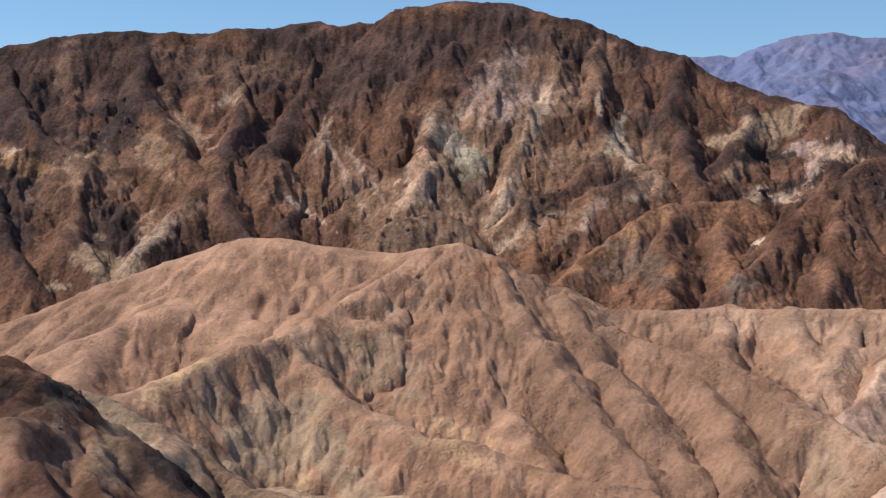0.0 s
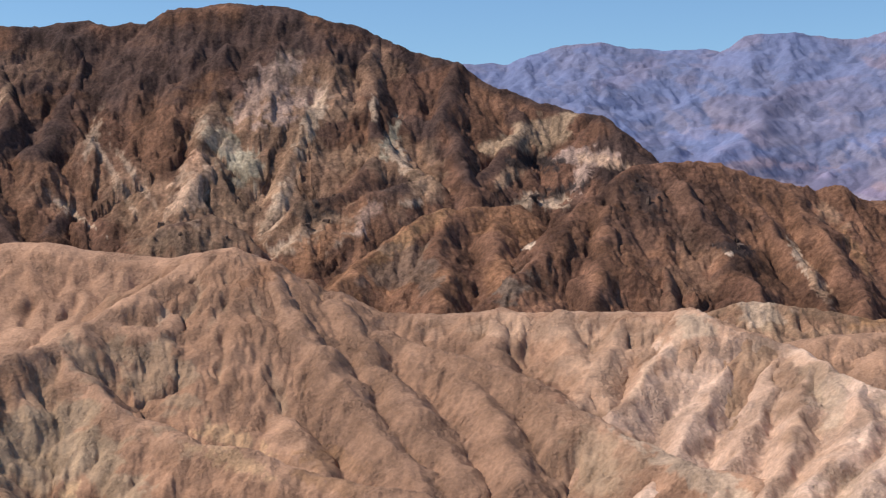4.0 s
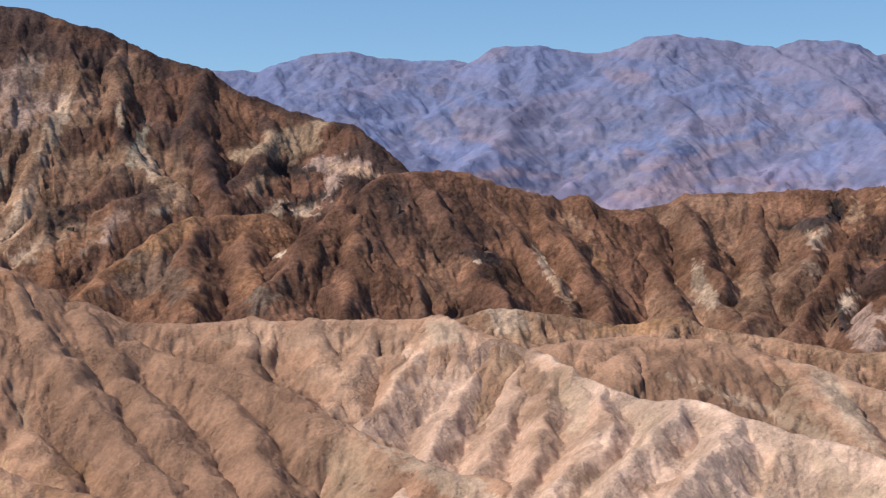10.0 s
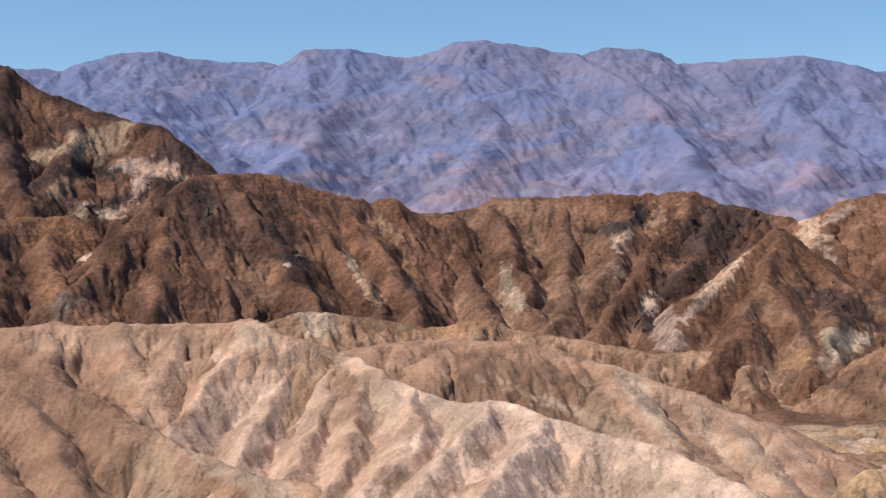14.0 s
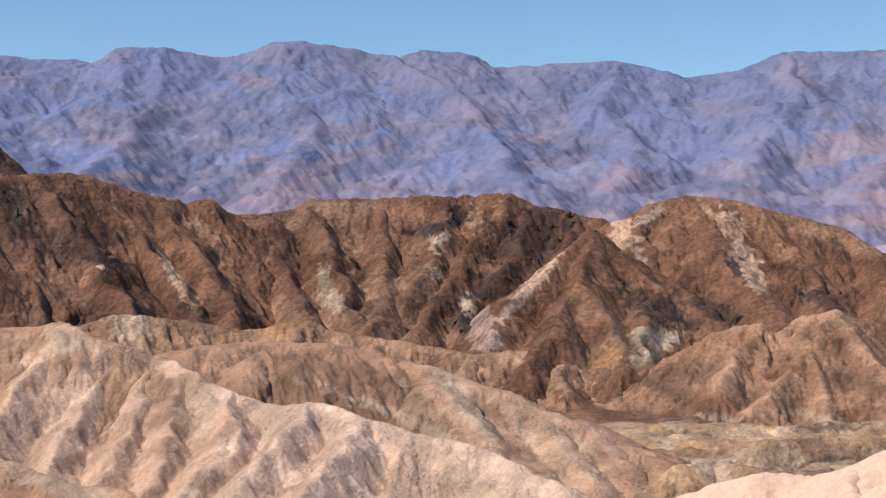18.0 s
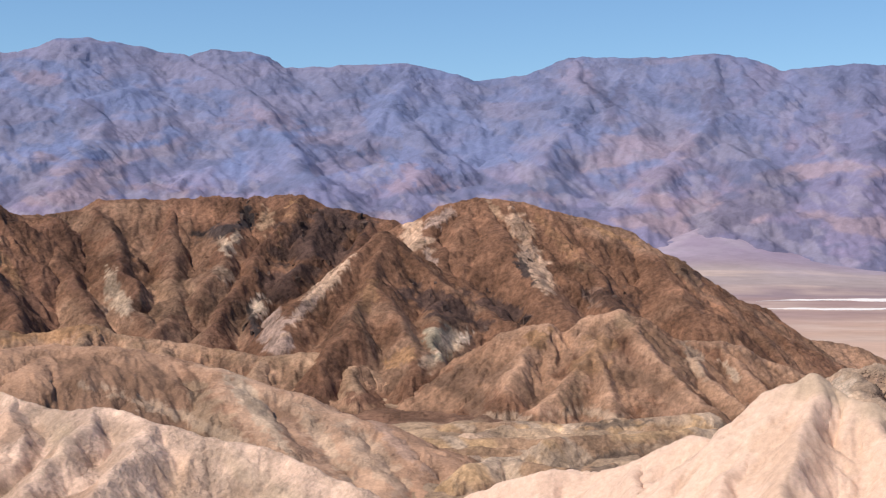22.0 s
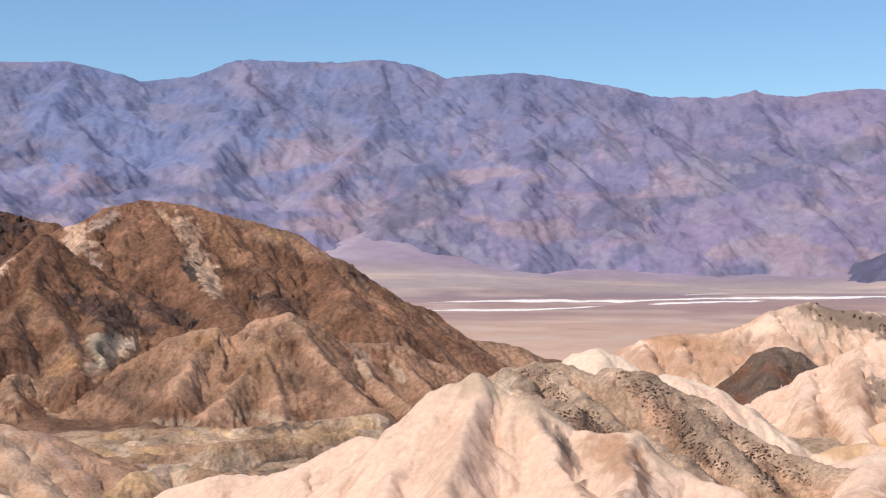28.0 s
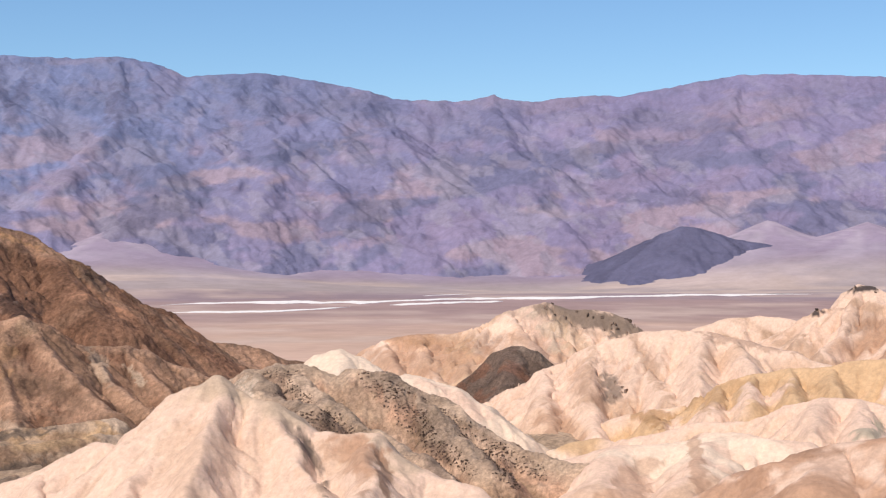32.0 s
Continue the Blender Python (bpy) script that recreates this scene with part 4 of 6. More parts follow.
outcrop("dark_mountain", "tan", -13.44, 121.4, 15.8, 4.2, 25, 0.7)
outcrop("dark_mountain", "apricot", -15.66, 116.7, 17.4, 7, -20, 0.7)
outcrop("dark_mountain", "pale", -16.06, 124.3, 7.1, 2.8, 0, 0.6)
outcrop("dark_mountain", "pale", -14.47, 47.3, 6.8, 1.8, 0, 0.7)
outcrop("dark_mountain", "grey", -12.83, 58.5, 18.2, 12.1, 0, 0.7)
outcrop("dark_mountain", "rust", -14.46, 92.4, 16.6, 10, 40, 0.6)
outcrop("dark_mountain", "rust", -9.71, 102.4, 19.8, 13.2, 45, 0.6)
outcrop("dark_mountain", "tan", -9.5, 88.8, 9.5, 3.8, 40, 0.6)
outcrop("dark_mountain", "pale", 5.94, 151.8, 8.8, 2.7, 90, 0.7)
outcrop("dark_mountain", "green", 6.58, 132.4, 13.9, 4, 75, 0.8)
outcrop("dark_mountain", "pale", 6.96, 120.6, 12.9, 4.5, -65, 0.8)
outcrop("dark_mountain", "tan", 7.85, 106.4, 14, 6.8, -42, 0.7)
outcrop("dark_mountain", "pale", 7.43, 94.2, 7.2, 1.8, 0, 0.7)
outcrop("dark_mountain", "tan", 11.01, 110.4, 10.9, 4.5, 42, 0.8)
outcrop("dark_mountain", "grey", 12.04, 137.2, 25.7, 10.3, 25, 0.8)
outcrop("dark_mountain", "lilac", 14.09, 122.3, 15.2, 5.9, -5, 0.85)
outcrop("dark_mountain", "lilac", 13.85, 110.8, 9.1, 4.5, 60, 0.8)
outcrop("dark_mountain", "blush", 14.8, 119.3, 14.4, 3.3, -15, 0.7)
outcrop("dark_mountain", "pale", 12.77, 95.6, 11.2, 3.8, 10, 0.8)
outcrop("dark_mountain", "pale", 11.84, 96.8, 7.1, 4.5, 30, 0.7)
outcrop("dark_mountain", "lilac", 5.98, 91.7, 9, 4.2, 50, 0.7)
outcrop("dark_mountain", "lilac", 5.51, 83.9, 7.7, 3.6, 65, 0.7)
outcrop("dark_mountain", "black", 4.01, 89.7, 12, 9.6, 0, 0.8)
outcrop("dark_mountain", "black", 12.04, 119.9, 16.9, 5.4, 0, 0.8)
outcrop("dark_mountain", "dark", 6.47, 101.9, 12.1, 6.7, 20, 0.7)
outcrop("dark_mountain", "black", 13.07, 102.2, 14.6, 2.6, 15, 0.8)
outcrop("dark_mountain", "black", -1.38, 73.3, 21.6, 6.9, 0, 0.9)
outcrop("dark_mountain", "black", -12.41, 141.2, 12.5, 19.7, 0, 0.6)
outcrop("dark_mountain", "dark", -6.53, 135.4, 19.2, 19.2, 0, 0.8)
outcrop("dark_mountain", "dark", -3.53, 177, 36, 19.8, 0, 0.6)
outcrop("dark_mountain", "dark", -15.66, 154, 22, 22, 0, 0.8)
outcrop("dark_mountain", "dark", 0.35, 191.7, 42.6, 19.5, 0, 0.7)
outcrop("dark_mountain", "brown", 4.65, 173, 27.7, 13.9, -30, 0.6)
outcrop("dark_mountain", "brown", 6.15, 182.4, 17.8, 14.2, 80, 0.7)
outcrop("dark_mountain", "brown", -7.59, 182.8, 44.4, 11.1, 0, 0.4)
outcrop("dark_mountain", "brown", -14.04, 179.1, 22.7, 9.4, 80, 0.5)
outcrop("dark_mountain", "tan", 3.58, 77.7, 23.5, 7, 30, 0.6)
outcrop("dark_mountain", "pale", 2.5, 98, 18.7, 4.4, 65, 0.7)
outcrop("dark_mountain", "tan", -3.54, 95.6, 19.3, 12.9, -50, 0.3)
outcrop("dark_mountain", "pale", 4.87, 79.2, 11.8, 4.1, 40, 0.6)
outcrop("dark_mountain", "orange", 3.76, 69.9, 25.9, 6.3, 38, 0.7)
outcrop("dark_mountain", "dark", -1.51, 192.9, 57.8, 21.7, 0, 0.7)
outcrop("dark_mountain", "dark", -3.43, 161.7, 24.7, 21.2, 0, 0.5)
outcrop("dark_mountain", "tan", 0.63, 80.3, 43.4, 14.5, 20, 0.45)
outcrop("dark_mountain", "tan", -2.37, 83.8, 18.8, 15.7, 50, 0.4)
outcrop("dark_mountain", "lilac", 2.14, 171.5, 20.8, 10.4, 50, 0.6)
outcrop("dark_mountain", "lilac", 3.22, 160.5, 13.8, 7.6, 30, 0.5)
outcrop("dark_mountain", "rust", 4.52, 103.1, 38.2, 15.9, -30, 0.4)
outcrop("brown_triangular_mountain", "white", 11.84, 72, 3.1, 1.8, 30, 0.9)
outcrop("brown_triangular_mountain", "rust", 15.51, 96.2, 10.5, 10.5, 40, 0.7)
outcrop("brown_triangular_mountain", "rust", 13.69, 76, 17.4, 2.5, 40, 0.6)
outcrop("brown_triangular_mountain", "black", 19.67, 70.4, 8.8, 2.5, -10, 0.7)
outcrop("brown_triangular_mountain", "white", 19.42, 68.2, 2, 1, 0, 0.8)
outcrop("brown_triangular_mountain", "pale", 22.03, 65.2, 10.2, 2, -58, 0.7)
outcrop("brown_triangular_mountain", "tan", 22.67, 55.3, 8.4, 2.5, -55, 0.8)
outcrop("brown_triangular_mountain", "apricot", 23.98, 70, 11.5, 2.7, -60, 0.6)
outcrop("brown_triangular_mountain", "tan", 23.09, 86, 8.4, 3.9, -30, 0.5)
outcrop("brown_triangular_mountain", "black", 16.27, 96.4, 11.8, 4.7, -65, 0.7)
outcrop("brown_triangular_mountain", "rust", 15.04, 72.9, 11.1, 9.9, 70, 0.7)
outcrop("brown_triangular_mountain", "rust", 13.63, 75.4, 14.9, 5, 40, 0.7)
outcrop("brown_triangular_mountain", "brown", 17.95, 58.2, 14.8, 14.8, -50, 0.5)
outcrop("brown_triangular_mountain", "slate", 10.62, 56.4, 14.3, 7.2, 0, 0.7)
outcrop("brown_triangular_mountain", "dark", 17.82, 86.5, 39, 18.2, -20, 0.5)
# orange rock brightened on its lit face, umber front: light put into the colour
outcrop("orange_ridge", "orange", 7.33, 76.6, 26, 6.5, 40, 1.0)
outcrop("orange_ridge", "apricot", 6.8, 72.3, 17.6, 3, 40, 0.8)
outcrop("orange_ridge", "orange", 4.87, 59.5, 12, 4.4, 35, 1.0)
outcrop("orange_ridge", "umber", 9.23, 71, 20.5, 12.8, 0, 0.8)
outcrop("orange_ridge", "slate", 7.21, 63.2, 17.3, 9.9, 0, 0.6)
outcrop("orange_ridge", "apricot", 7.86, 79.9, 18, 3.1, 40, 0.6)
outcrop("brown_crag_range", "pale", 27.7, 57.7, 9.5, 2.1, 80, 0.7)
outcrop("brown_crag_range", "pale", 28.15, 52.2, 5.1, 4.1, -50, 0.7)
outcrop("brown_crag_range", "rust", 25.83, 75.4, 11.2, 8.4, -50, 0.5)
outcrop("brown_crag_range", "pale", 28.05, 55.1, 8.9, 3.1, -62, 0.8)
outcrop("brown_crag_range", "pale", 27.66, 63.3, 5.3, 1.9, 90, 0.7)
outcrop("brown_crag_range", "pale", 31.96, 78.8, 5, 3.3, -50, 0.8)
outcrop("brown_crag_range", "pale", 32.39, 82.8, 2.8, 2.8, 0, 0.7)
outcrop("brown_crag_range", "black", 32.78, 93.7, 3.5, 5.9, 0, 0.9)
outcrop("brown_crag_range", "black", 31.7, 85.8, 14.3, 4, 15, 0.8)
outcrop("brown_crag_range", "tan", 33.48, 92.3, 7.5, 3.5, 80, 0.9)
outcrop("brown_crag_range", "apricot", 34.34, 90.3, 12, 3.4, 72, 0.8)
outcrop("brown_crag_range", "rust", 33.26, 68.4, 13.6, 4.3, 50, 0.9)
outcrop("brown_crag_range", "dark", 35.16, 79.3, 18.1, 12.5, 0, 0.85)
outcrop("brown_crag_range", "dark", 36.24, 91.7, 17.5, 5.8, -10, 0.85)
outcrop("brown_crag_range", "dark", 34.08, 59.4, 11.8, 10.5, 0, 0.8)
outcrop("brown_crag_range", "pale", 31.92, 64.9, 5.3, 2.7, -40, 0.6)
outcrop("brown_crag_range", "rust", 34.3, 88, 8.5, 4, 70, 0.7)
outcrop("brown_crag_range", "white", 33.21, 49.6, 5.1, 4.6, -45, 0.95)
outcrop("brown_crag_range", "black", 33.04, 43.7, 8.7, 2, -70, 0.8)
outcrop("brown_crag_range", "tan", 29.76, 53.2, 10.4, 10.4, 60, 0.5)
outcrop("brown_crag_range", "brown", 28.48, 82.5, 17.5, 14.6, 60, 0.6)
outcrop("brown_crag_range", "brown", 30.62, 73.8, 14.1, 17, 0, 0.5)
outcrop("brown_crag_range", "dark", 21.94, 79.1, 32.4, 13.5, -20, 0.4)
outcrop("red_brown_pyramid", "umber", 36.2, 23.5, 16, 2.6, -12, 0.9)
outcrop("low_tan_mound", "umber", 37.8, 21.0, 14, 2.4, -12, 0.9)
outcrop("red_brown_pyramid", "lilac", 33.86, 42.4, 6.3, 6.3, 0, 0.8)
outcrop("red_brown_pyramid", "blush", 35.63, 60, 18.5, 2.9, 46, 1.0)
outcrop("red_brown_pyramid", "lilac", 34.94, 51.8, 7, 2.1, 40, 0.8)
outcrop("red_brown_pyramid", "rust", 38.07, 78.9, 7.6, 5, 0, 0.7)
outcrop("red_brown_pyramid", "rust", 36.23, 41.5, 13, 8.7, 45, 0.7)
outcrop("red_brown_pyramid", "dark", 40.21, 52.5, 20.3, 5.3, -22, 0.8)
outcrop("red_brown_pyramid", "green", 40.05, 40.0, 5.5, 5.0, -30, 0.7)
outcrop("red_brown_pyramid", "white", 40.74, 39.6, 6.4, 2.3, 10, 0.9)
outcrop("red_brown_pyramid", "pale", 40.45, 38.3, 4.5, 5.0, 60, 0.7)
outcrop("red_brown_pyramid", "pale", 39.71, 33.5, 4.3, 3, 0, 0.6)
outcrop("red_brown_pyramid", "apricot", 38.64, 34.8, 6.9, 2.6, 25, 0.8)
outcrop("red_brown_pyramid", "apricot", 37.31, 55.4, 9.3, 3.2, 65, 0.5)
outcrop("brown_rounded_mountain", "lilac", 40, 90.8, 11.7, 2.8, 32, 0.9)
outcrop("brown_rounded_mountain", "blush", 39.14, 82, 12.2, 7.2, -60, 0.85)
outcrop("brown_rounded_mountain", "lilac", 39.72, 71.6, 5.8, 3.2, -55, 0.9)
outcrop("brown_rounded_mountain", "blush", 43.18, 87.2, 9.8, 4.4, -55, 0.7)
outcrop("brown_rounded_mountain", "tan", 42.27, 95.2, 7.3, 1.7, -50, 0.8)
outcrop("brown_rounded_mountain", "blush", 43.7, 70.6, 11.6, 5.8, -62, 0.75)
outcrop("brown_rounded_mountain", "blush", 44.16, 61.2, 4.6, 3.6, -50, 0.7)
outcrop("brown_rounded_mountain", "black", 43.36, 66.7, 7.2, 2.3, -55, 0.8)
outcrop("brown_rounded_mountain", "tan", 45.57, 68.5, 4.8, 2.1, 0, 0.6)
outcrop("brown_rounded_mountain", "apricot", 44.74, 80.3, 16.3, 3.3, -48, 0.6)
outcrop("brown_rounded_mountain", "apricot", 46.61, 84, 16.8, 1.4, -22, 0.8)
outcrop("brown_rounded_mountain", "lilac", 46.03, 55.2, 5.6, 4.1, 0, 0.5)
outcrop("brown_rounded_mountain", "dark", 42.22, 50.7, 18.4, 4.4, -20, 0.8)
outcrop("brown_rounded_mountain", "dark", 46.81, 54, 12.7, 4.1, -10, 0.7)
outcrop("brown_rounded_mountain", "dark", 49.74, 62.9, 7.3, 3.3, -30, 0.8)
outcrop("brown_rounded_mountain", "rust", 41.59, 76.4, 13.3, 10.6, -45, 0.5)
outcrop("brown_rounded_mountain", "tan", 49.14, 69, 11.2, 3.9, -45, 0.3)
outcrop("brown_rounded_mountain", "rust", 45.69, 74.6, 32.3, 16.1, -40, 0.4)
outcrop("tan_stony_hill", "apricot", 43.79, 43.6, 5.3, 3.7, 40, 0.8)
outcrop("tan_stony_hill", "tan", 47.2, 49.7, 4.2, 2.9, 0, 0.8)
outcrop("tan_stony_hill", "apricot", 45.9, 36.8, 9, 5.2, 50, 0.6)
outcrop("tan_stony_hill", "tan", 45.14, 26.7, 8.7, 5, 40, 0.6)
outcrop("tan_stony_hill", "pale", 42.87, 20, 7.6, 1.5, 0, 0.6)
outcrop("tan_stony_hill", "pale", 45.68, 21.5, 11.5, 1.3, 0, 0.6)
outcrop("tan_stony_hill", "pale", 49.77, 35.6, 6.2, 2.5, -60, 0.6)
outcrop("tan_stony_hill", "pale", 51.05, 32.2, 4.2, 1.7, -40, 0.7)
outcrop("tan_stony_hill", "umber", 47.63, 36.7, 8, 2.4, -15, 0.5)
outcrop("wash_bench", "pale", 48.91, 24.1, 10.4, 1.4, 0, 0.6)
outcrop("wash_bench", "slate", 46.76, 22.3, 10.3, 1.2, 5, 0.8)
outcrop("wash_bench", "slate", 43.09, 22.7, 6.0, 0.7, 0, 0.5)
outcrop("low_tan_mound", "apricot", 26.39, 45, 10.1, 2.2, 0, 0.4)
outcrop("low_tan_mound", "grey", 20.88, 44.5, 4, 4.5, 0, 0.7)
outcrop("low_tan_mound", "pale", 20.26, 45.8, 4.5, 1.3, 80, 0.8)
outcrop("low_tan_mound", "apricot", 31.52, 37.2, 8.8, 2.6, 0, 0.4)
outcrop("pink_badland_dome", "yellow", -9.72, 45.4, 11.7, 1.6, 28, 0.9)
outcrop("pink_badland_dome", "yellow", -6.93, 28, 4, 2.1, 80, 0.8)
outcrop("pink_badland_dome", "yellow", -5.44, 23.5, 3, 1.6, 70, 0.8)
outcrop("pink_badland_dome", "yellow", 0.56, 31.6, 7.3, 2, -15, 0.6)
outcrop("pink_badland_dome", "grey", -6.76, 30.3, 16.7, 9.6, 0, 0.8)
outcrop("pink_badland_dome", "grey", -3.76, 26.5, 14.8, 3.4, -32, 0.7)
outcrop("pink_badland_dome", "grey", -4.83, 47.3, 6.6, 2.6, -40, 0.5)
outcrop("pink_badland_dome", "grey", -2.25, 43.9, 11.9, 5.9, -45, 0.6)
outcrop("pink_badland_dome", "grey", 14.93, 30.6, 7, 5.8, 0, 0.4)
outcrop("pink_badland_dome", "umber", 12.06, 41.7, 9.5, 1, -15, 0.7)
outcrop("pink_badland_dome", "umber", 11.95, 50.8, 3.3, 1, 90, 0.8)
outcrop("pink_badland_dome", "pale", -2.03, 56, 2, 1.1, 60, 0.5)
outcrop("pink_badland_dome", "grey", -8.67, 40.6, 3.7, 7.3, 0, 0.6)
outcrop("pink_badland_dome", "apricot", 4.45, 28.4, 6.7, 1.7, -10, 0.6)
outcrop("pink_badland_dome", "grey", 14.37, 28.7, 4.6, 3.5, 0, 0.3)
outcrop("pink_badland_dome", "pink", 15.44, 42.4, 9.1, 14.3, 0, 0.4)
outcrop("pink_badland_dome", "rose", 12.66, 53, 8.3, 3.5, 0, 0.4)
outcrop("pink_badland_dome", "pink", 13.09, 53, 8.3, 5.5, 0, 0.6)
outcrop("pink_badland_dome", "blush", 15.66, 50.6, 17.6, 6.8, 0, 0.35)
outcrop("pink_badland_dome", "blush", 10.96, 53.4, 26.6, 3.4, 0, 0.4)
outcrop("pink_badland_dome", "blush", 14.8, 42.1, 6.3, 5.1, 60, 0.3)
outcrop("pink_badland_dome", "brown", 5.95, 39.6, 29.7, 11.6, -50, 0.5)
outcrop("pink_badland_dome", "brown", 9.98, 35.5, 14.7, 7.4, -50, 0.3)
outcrop("pink_badland_dome", "brown", 5.26, 36.1, 32.2, 16.1, -40, 0.5)
outcrop("pink_badland_dome", "rose", 10.27, 41.4, 15.5, 7.7, -40, 0.4)
outcrop("pink_badland_dome", "brown", 13.09, 31.7, 22.4, 9.5, -40, 0.35)
outcrop("pink_badland_dome", "orange", 1.84, 66.6, 8.8, 2.3, 35, 0.6)
outcrop("pink_badland_dome", "brown", 9.6, 40.5, 24.2, 16.6, -60, 0.55)
outcrop("pink_badland_dome", "pale", 18.2, 30.4, 16.4, 2.8, -22, 0.7)
outcrop("pink_badland_dome", "grey", 14.37, 30.3, 5.8, 4.7, 60, 0.5)
outcrop("dark_foreground_slope", "slate", -14.28, 61.9, 1.9, 1.2, -30, 0.8)
outcrop("dark_foreground_slope", "black", -14.48, 62.4, 2.4, 0.7, -20, 0.8)
outcrop("dark_foreground_slope", "tan", -16.09, 63.7, 1, 0.7, 0, 0.4)
outcrop("dark_foreground_slope", "grey", -12.44, 58.4, 2.2, 1.3, -40, 0.5)
outcrop("dark_foreground_slope", "black", -10.36, 57.2, 1.7, 1.1, -50, 0.8)
outcrop("dark_foreground_slope", "umber", -15.29, 59.5, 2.5, 2.1, 0, 0.5)
outcrop("white_fluted_ridge", "pink", 19.0, 42.0, 34, 18, 0, 0.55)
outcrop("white_fluted_ridge", "rose", 14.8, 40.0, 22, 20, 0, 0.75)
outcrop("white_fluted_ridge", "tan", 21.0, 45.5, 12, 5, -50, 0.5)
outcrop("white_fluted_ridge", "grey", 23.64, 30.1, 4.3, 2.1, 0, 0.4)
outcrop("white_fluted_ridge", "pink", 18.24, 54.7, 8.1, 4, 0, 0.5)
outcrop("white_fluted_ridge", "rose", 17.38, 48.6, 7.9, 5.3, -70, 0.3)
outcrop("white_fluted_ridge", "rose", 20.62, 42, 7.6, 5.1, -70, 0.3)
outcrop("white_fluted_ridge", "grey", 22.78, 42.6, 6.2, 3.7, -60, 0.5)
# lighter patches on the sunlit spur faces, light put into the colour
outcrop("white_fluted_ridge", "blush", 17.59, 53.4, 6.7, 1.6, 70, 0.8)
outcrop("white_fluted_ridge", "blush", 16.52, 47.3, 7.9, 1.1, 60, 0.8)
outcrop("white_fluted_ridge", "pale", 18.24, 54.7, 4, 2.7, 0, 0.7)
outcrop("white_fluted_ridge", "pale", 23.42, 43.1, 7.4, 1.7, 70, 0.6)
outcrop("white_fluted_ridge", "pale", 25.57, 40.5, 4.8, 3.6, 0, 0.5)
outcrop("white_fluted_ridge", "cream", 27.48, 38.8, 5.7, 4.6, 50, 0.4)
outcrop("white_fluted_ridge", "cream", 30.22, 38.2, 7.7, 3.3, -20, 0.4)
outcrop("white_fluted_ridge", "cream", 24.5, 35.2, 6.6, 1.3, 60, 0.4)
outcrop("white_fluted_ridge", "cream", 17.34, 35.9, 13.6, 9.9, 70, 0.5)
outcrop("white_fluted_ridge", "cream", 19.91, 41.9, 9, 7.7, 70, 0.4)
outcrop("white_fluted_ridge", "brown", 21.42, 47.6, 9.2, 3.1, -70, 0.4)
outcrop("low_tan_mound", "pale", 20.6, 47.0, 8, 6, 0, 0.7)
outcrop("low_tan_mound", "apricot", 25.3, 44.5, 15, 3.5, 5, 0.8)
outcrop("low_tan_mound", "pink", 30.0, 39.0, 20, 3, -8, 0.6)
outcrop("brown_mud_dome", "blush", 33.6, 35.5, 26, 7, -50, 0.45)
outcrop("brown_mud_dome", "blush", 36.6, 29.0, 26, 6, -35, 0.45)
outcrop("brown_mud_dome", "pink", 39.3, 25.0, 18, 5, -30, 0.7)
outcrop("brown_mud_dome", "umber", 32.0, 34.0, 20, 2.2, -42, 0.5)
outcrop("brown_mud_dome", "umber", 35.3, 27.5, 16, 2.2, -40, 0.4)
outcrop("brown_mud_dome", "pale", 32.78, 38.9, 8.5, 2, -48, 0.8)
outcrop("brown_mud_dome", "pale", 33.64, 34, 9.7, 1.1, -50, 0.7)
outcrop("brown_mud_dome", "grey", 31.48, 34, 9.6, 4.8, -38, 0.6)
outcrop("brown_mud_dome", "pale", 35.58, 30.8, 8.2, 1.9, -45, 0.6)
outcrop("brown_mud_dome", "pale", 37.52, 27.4, 9.2, 2.6, -38, 0.5)
outcrop("brown_mud_dome", "lilac", 38.38, 29.7, 9.5, 1.1, -35, 0.5)
# bright rim at the dome's crest, sunlight put into the colour
outcrop("brown_mud_dome", "pink", 24.01, 47.1, 8.8, 2, 25, 0.8)
outcrop("brown_mud_dome", "pale", 30.62, 34.4, 24, 1.3, -18, 0.6)
outcrop("grey_stony_peak", "slate", 61.54, 41.7, 12, 2.6, -38, 0.17)
outcrop("grey_stony_peak", "slate", 56.42, 45.9, 4.9, 1.7, -20, 0.28)
outcrop("grey_stony_peak", "dark", 62.37, 35.5, 3.1, 1.5, -40, 0.39)
outcrop("grey_stony_peak", "white", 55.09, 46, 2.5, 2, 30, 0.8)
outcrop("grey_stony_peak", "dark", 64.67, 34.9, 7, 1.6, -40, 0.28)
outcrop("grey_stony_peak", "grey", 59.21, 44.6, 7.3, 3.7, -30, 0.5)
outcrop("grey_stony_peak", "dark", 56.69, 45.4, 5.6, 3.5, -35, 0.11)
outcrop("grey_stony_peak", "dark", 57.65, 43.7, 5, 1.8, -40, 0.11)
outcrop("grey_stony_peak", "dark", 60.24, 48.5, 4.9, 3.7, -45, 0.17)
outcrop("grey_stony_peak", "dark", 61.3, 43, 6.7, 4.1, -45, 0.14)
outcrop("grey_stony_peak", "dark", 62.79, 38.6, 8.1, 3, -45, 0.14)
outcrop("grey_stony_peak", "dark", 58.94, 40, 6.8, 1.1, -40, 0.08)
outcrop("grey_stony_peak", "dark", 62.15, 36.1, 5.8, 0.6, -38, 0.28)
outcrop("grey_stony_peak", "dark", 65.31, 34.7, 8.2, 1.9, -35, 0.11)
outcrop("grey_stony_peak", "lilac", 59.8, 40.2, 14.4, 4.8, -35, 0.1)
outcrop("grey_stony_peak", "black", 57.23, 47.7, 1.7, 1, -60, 0.22)
outcrop("white_peak", "pink", 59.31, 42.9, 4.6, 2, 0, 0.8)
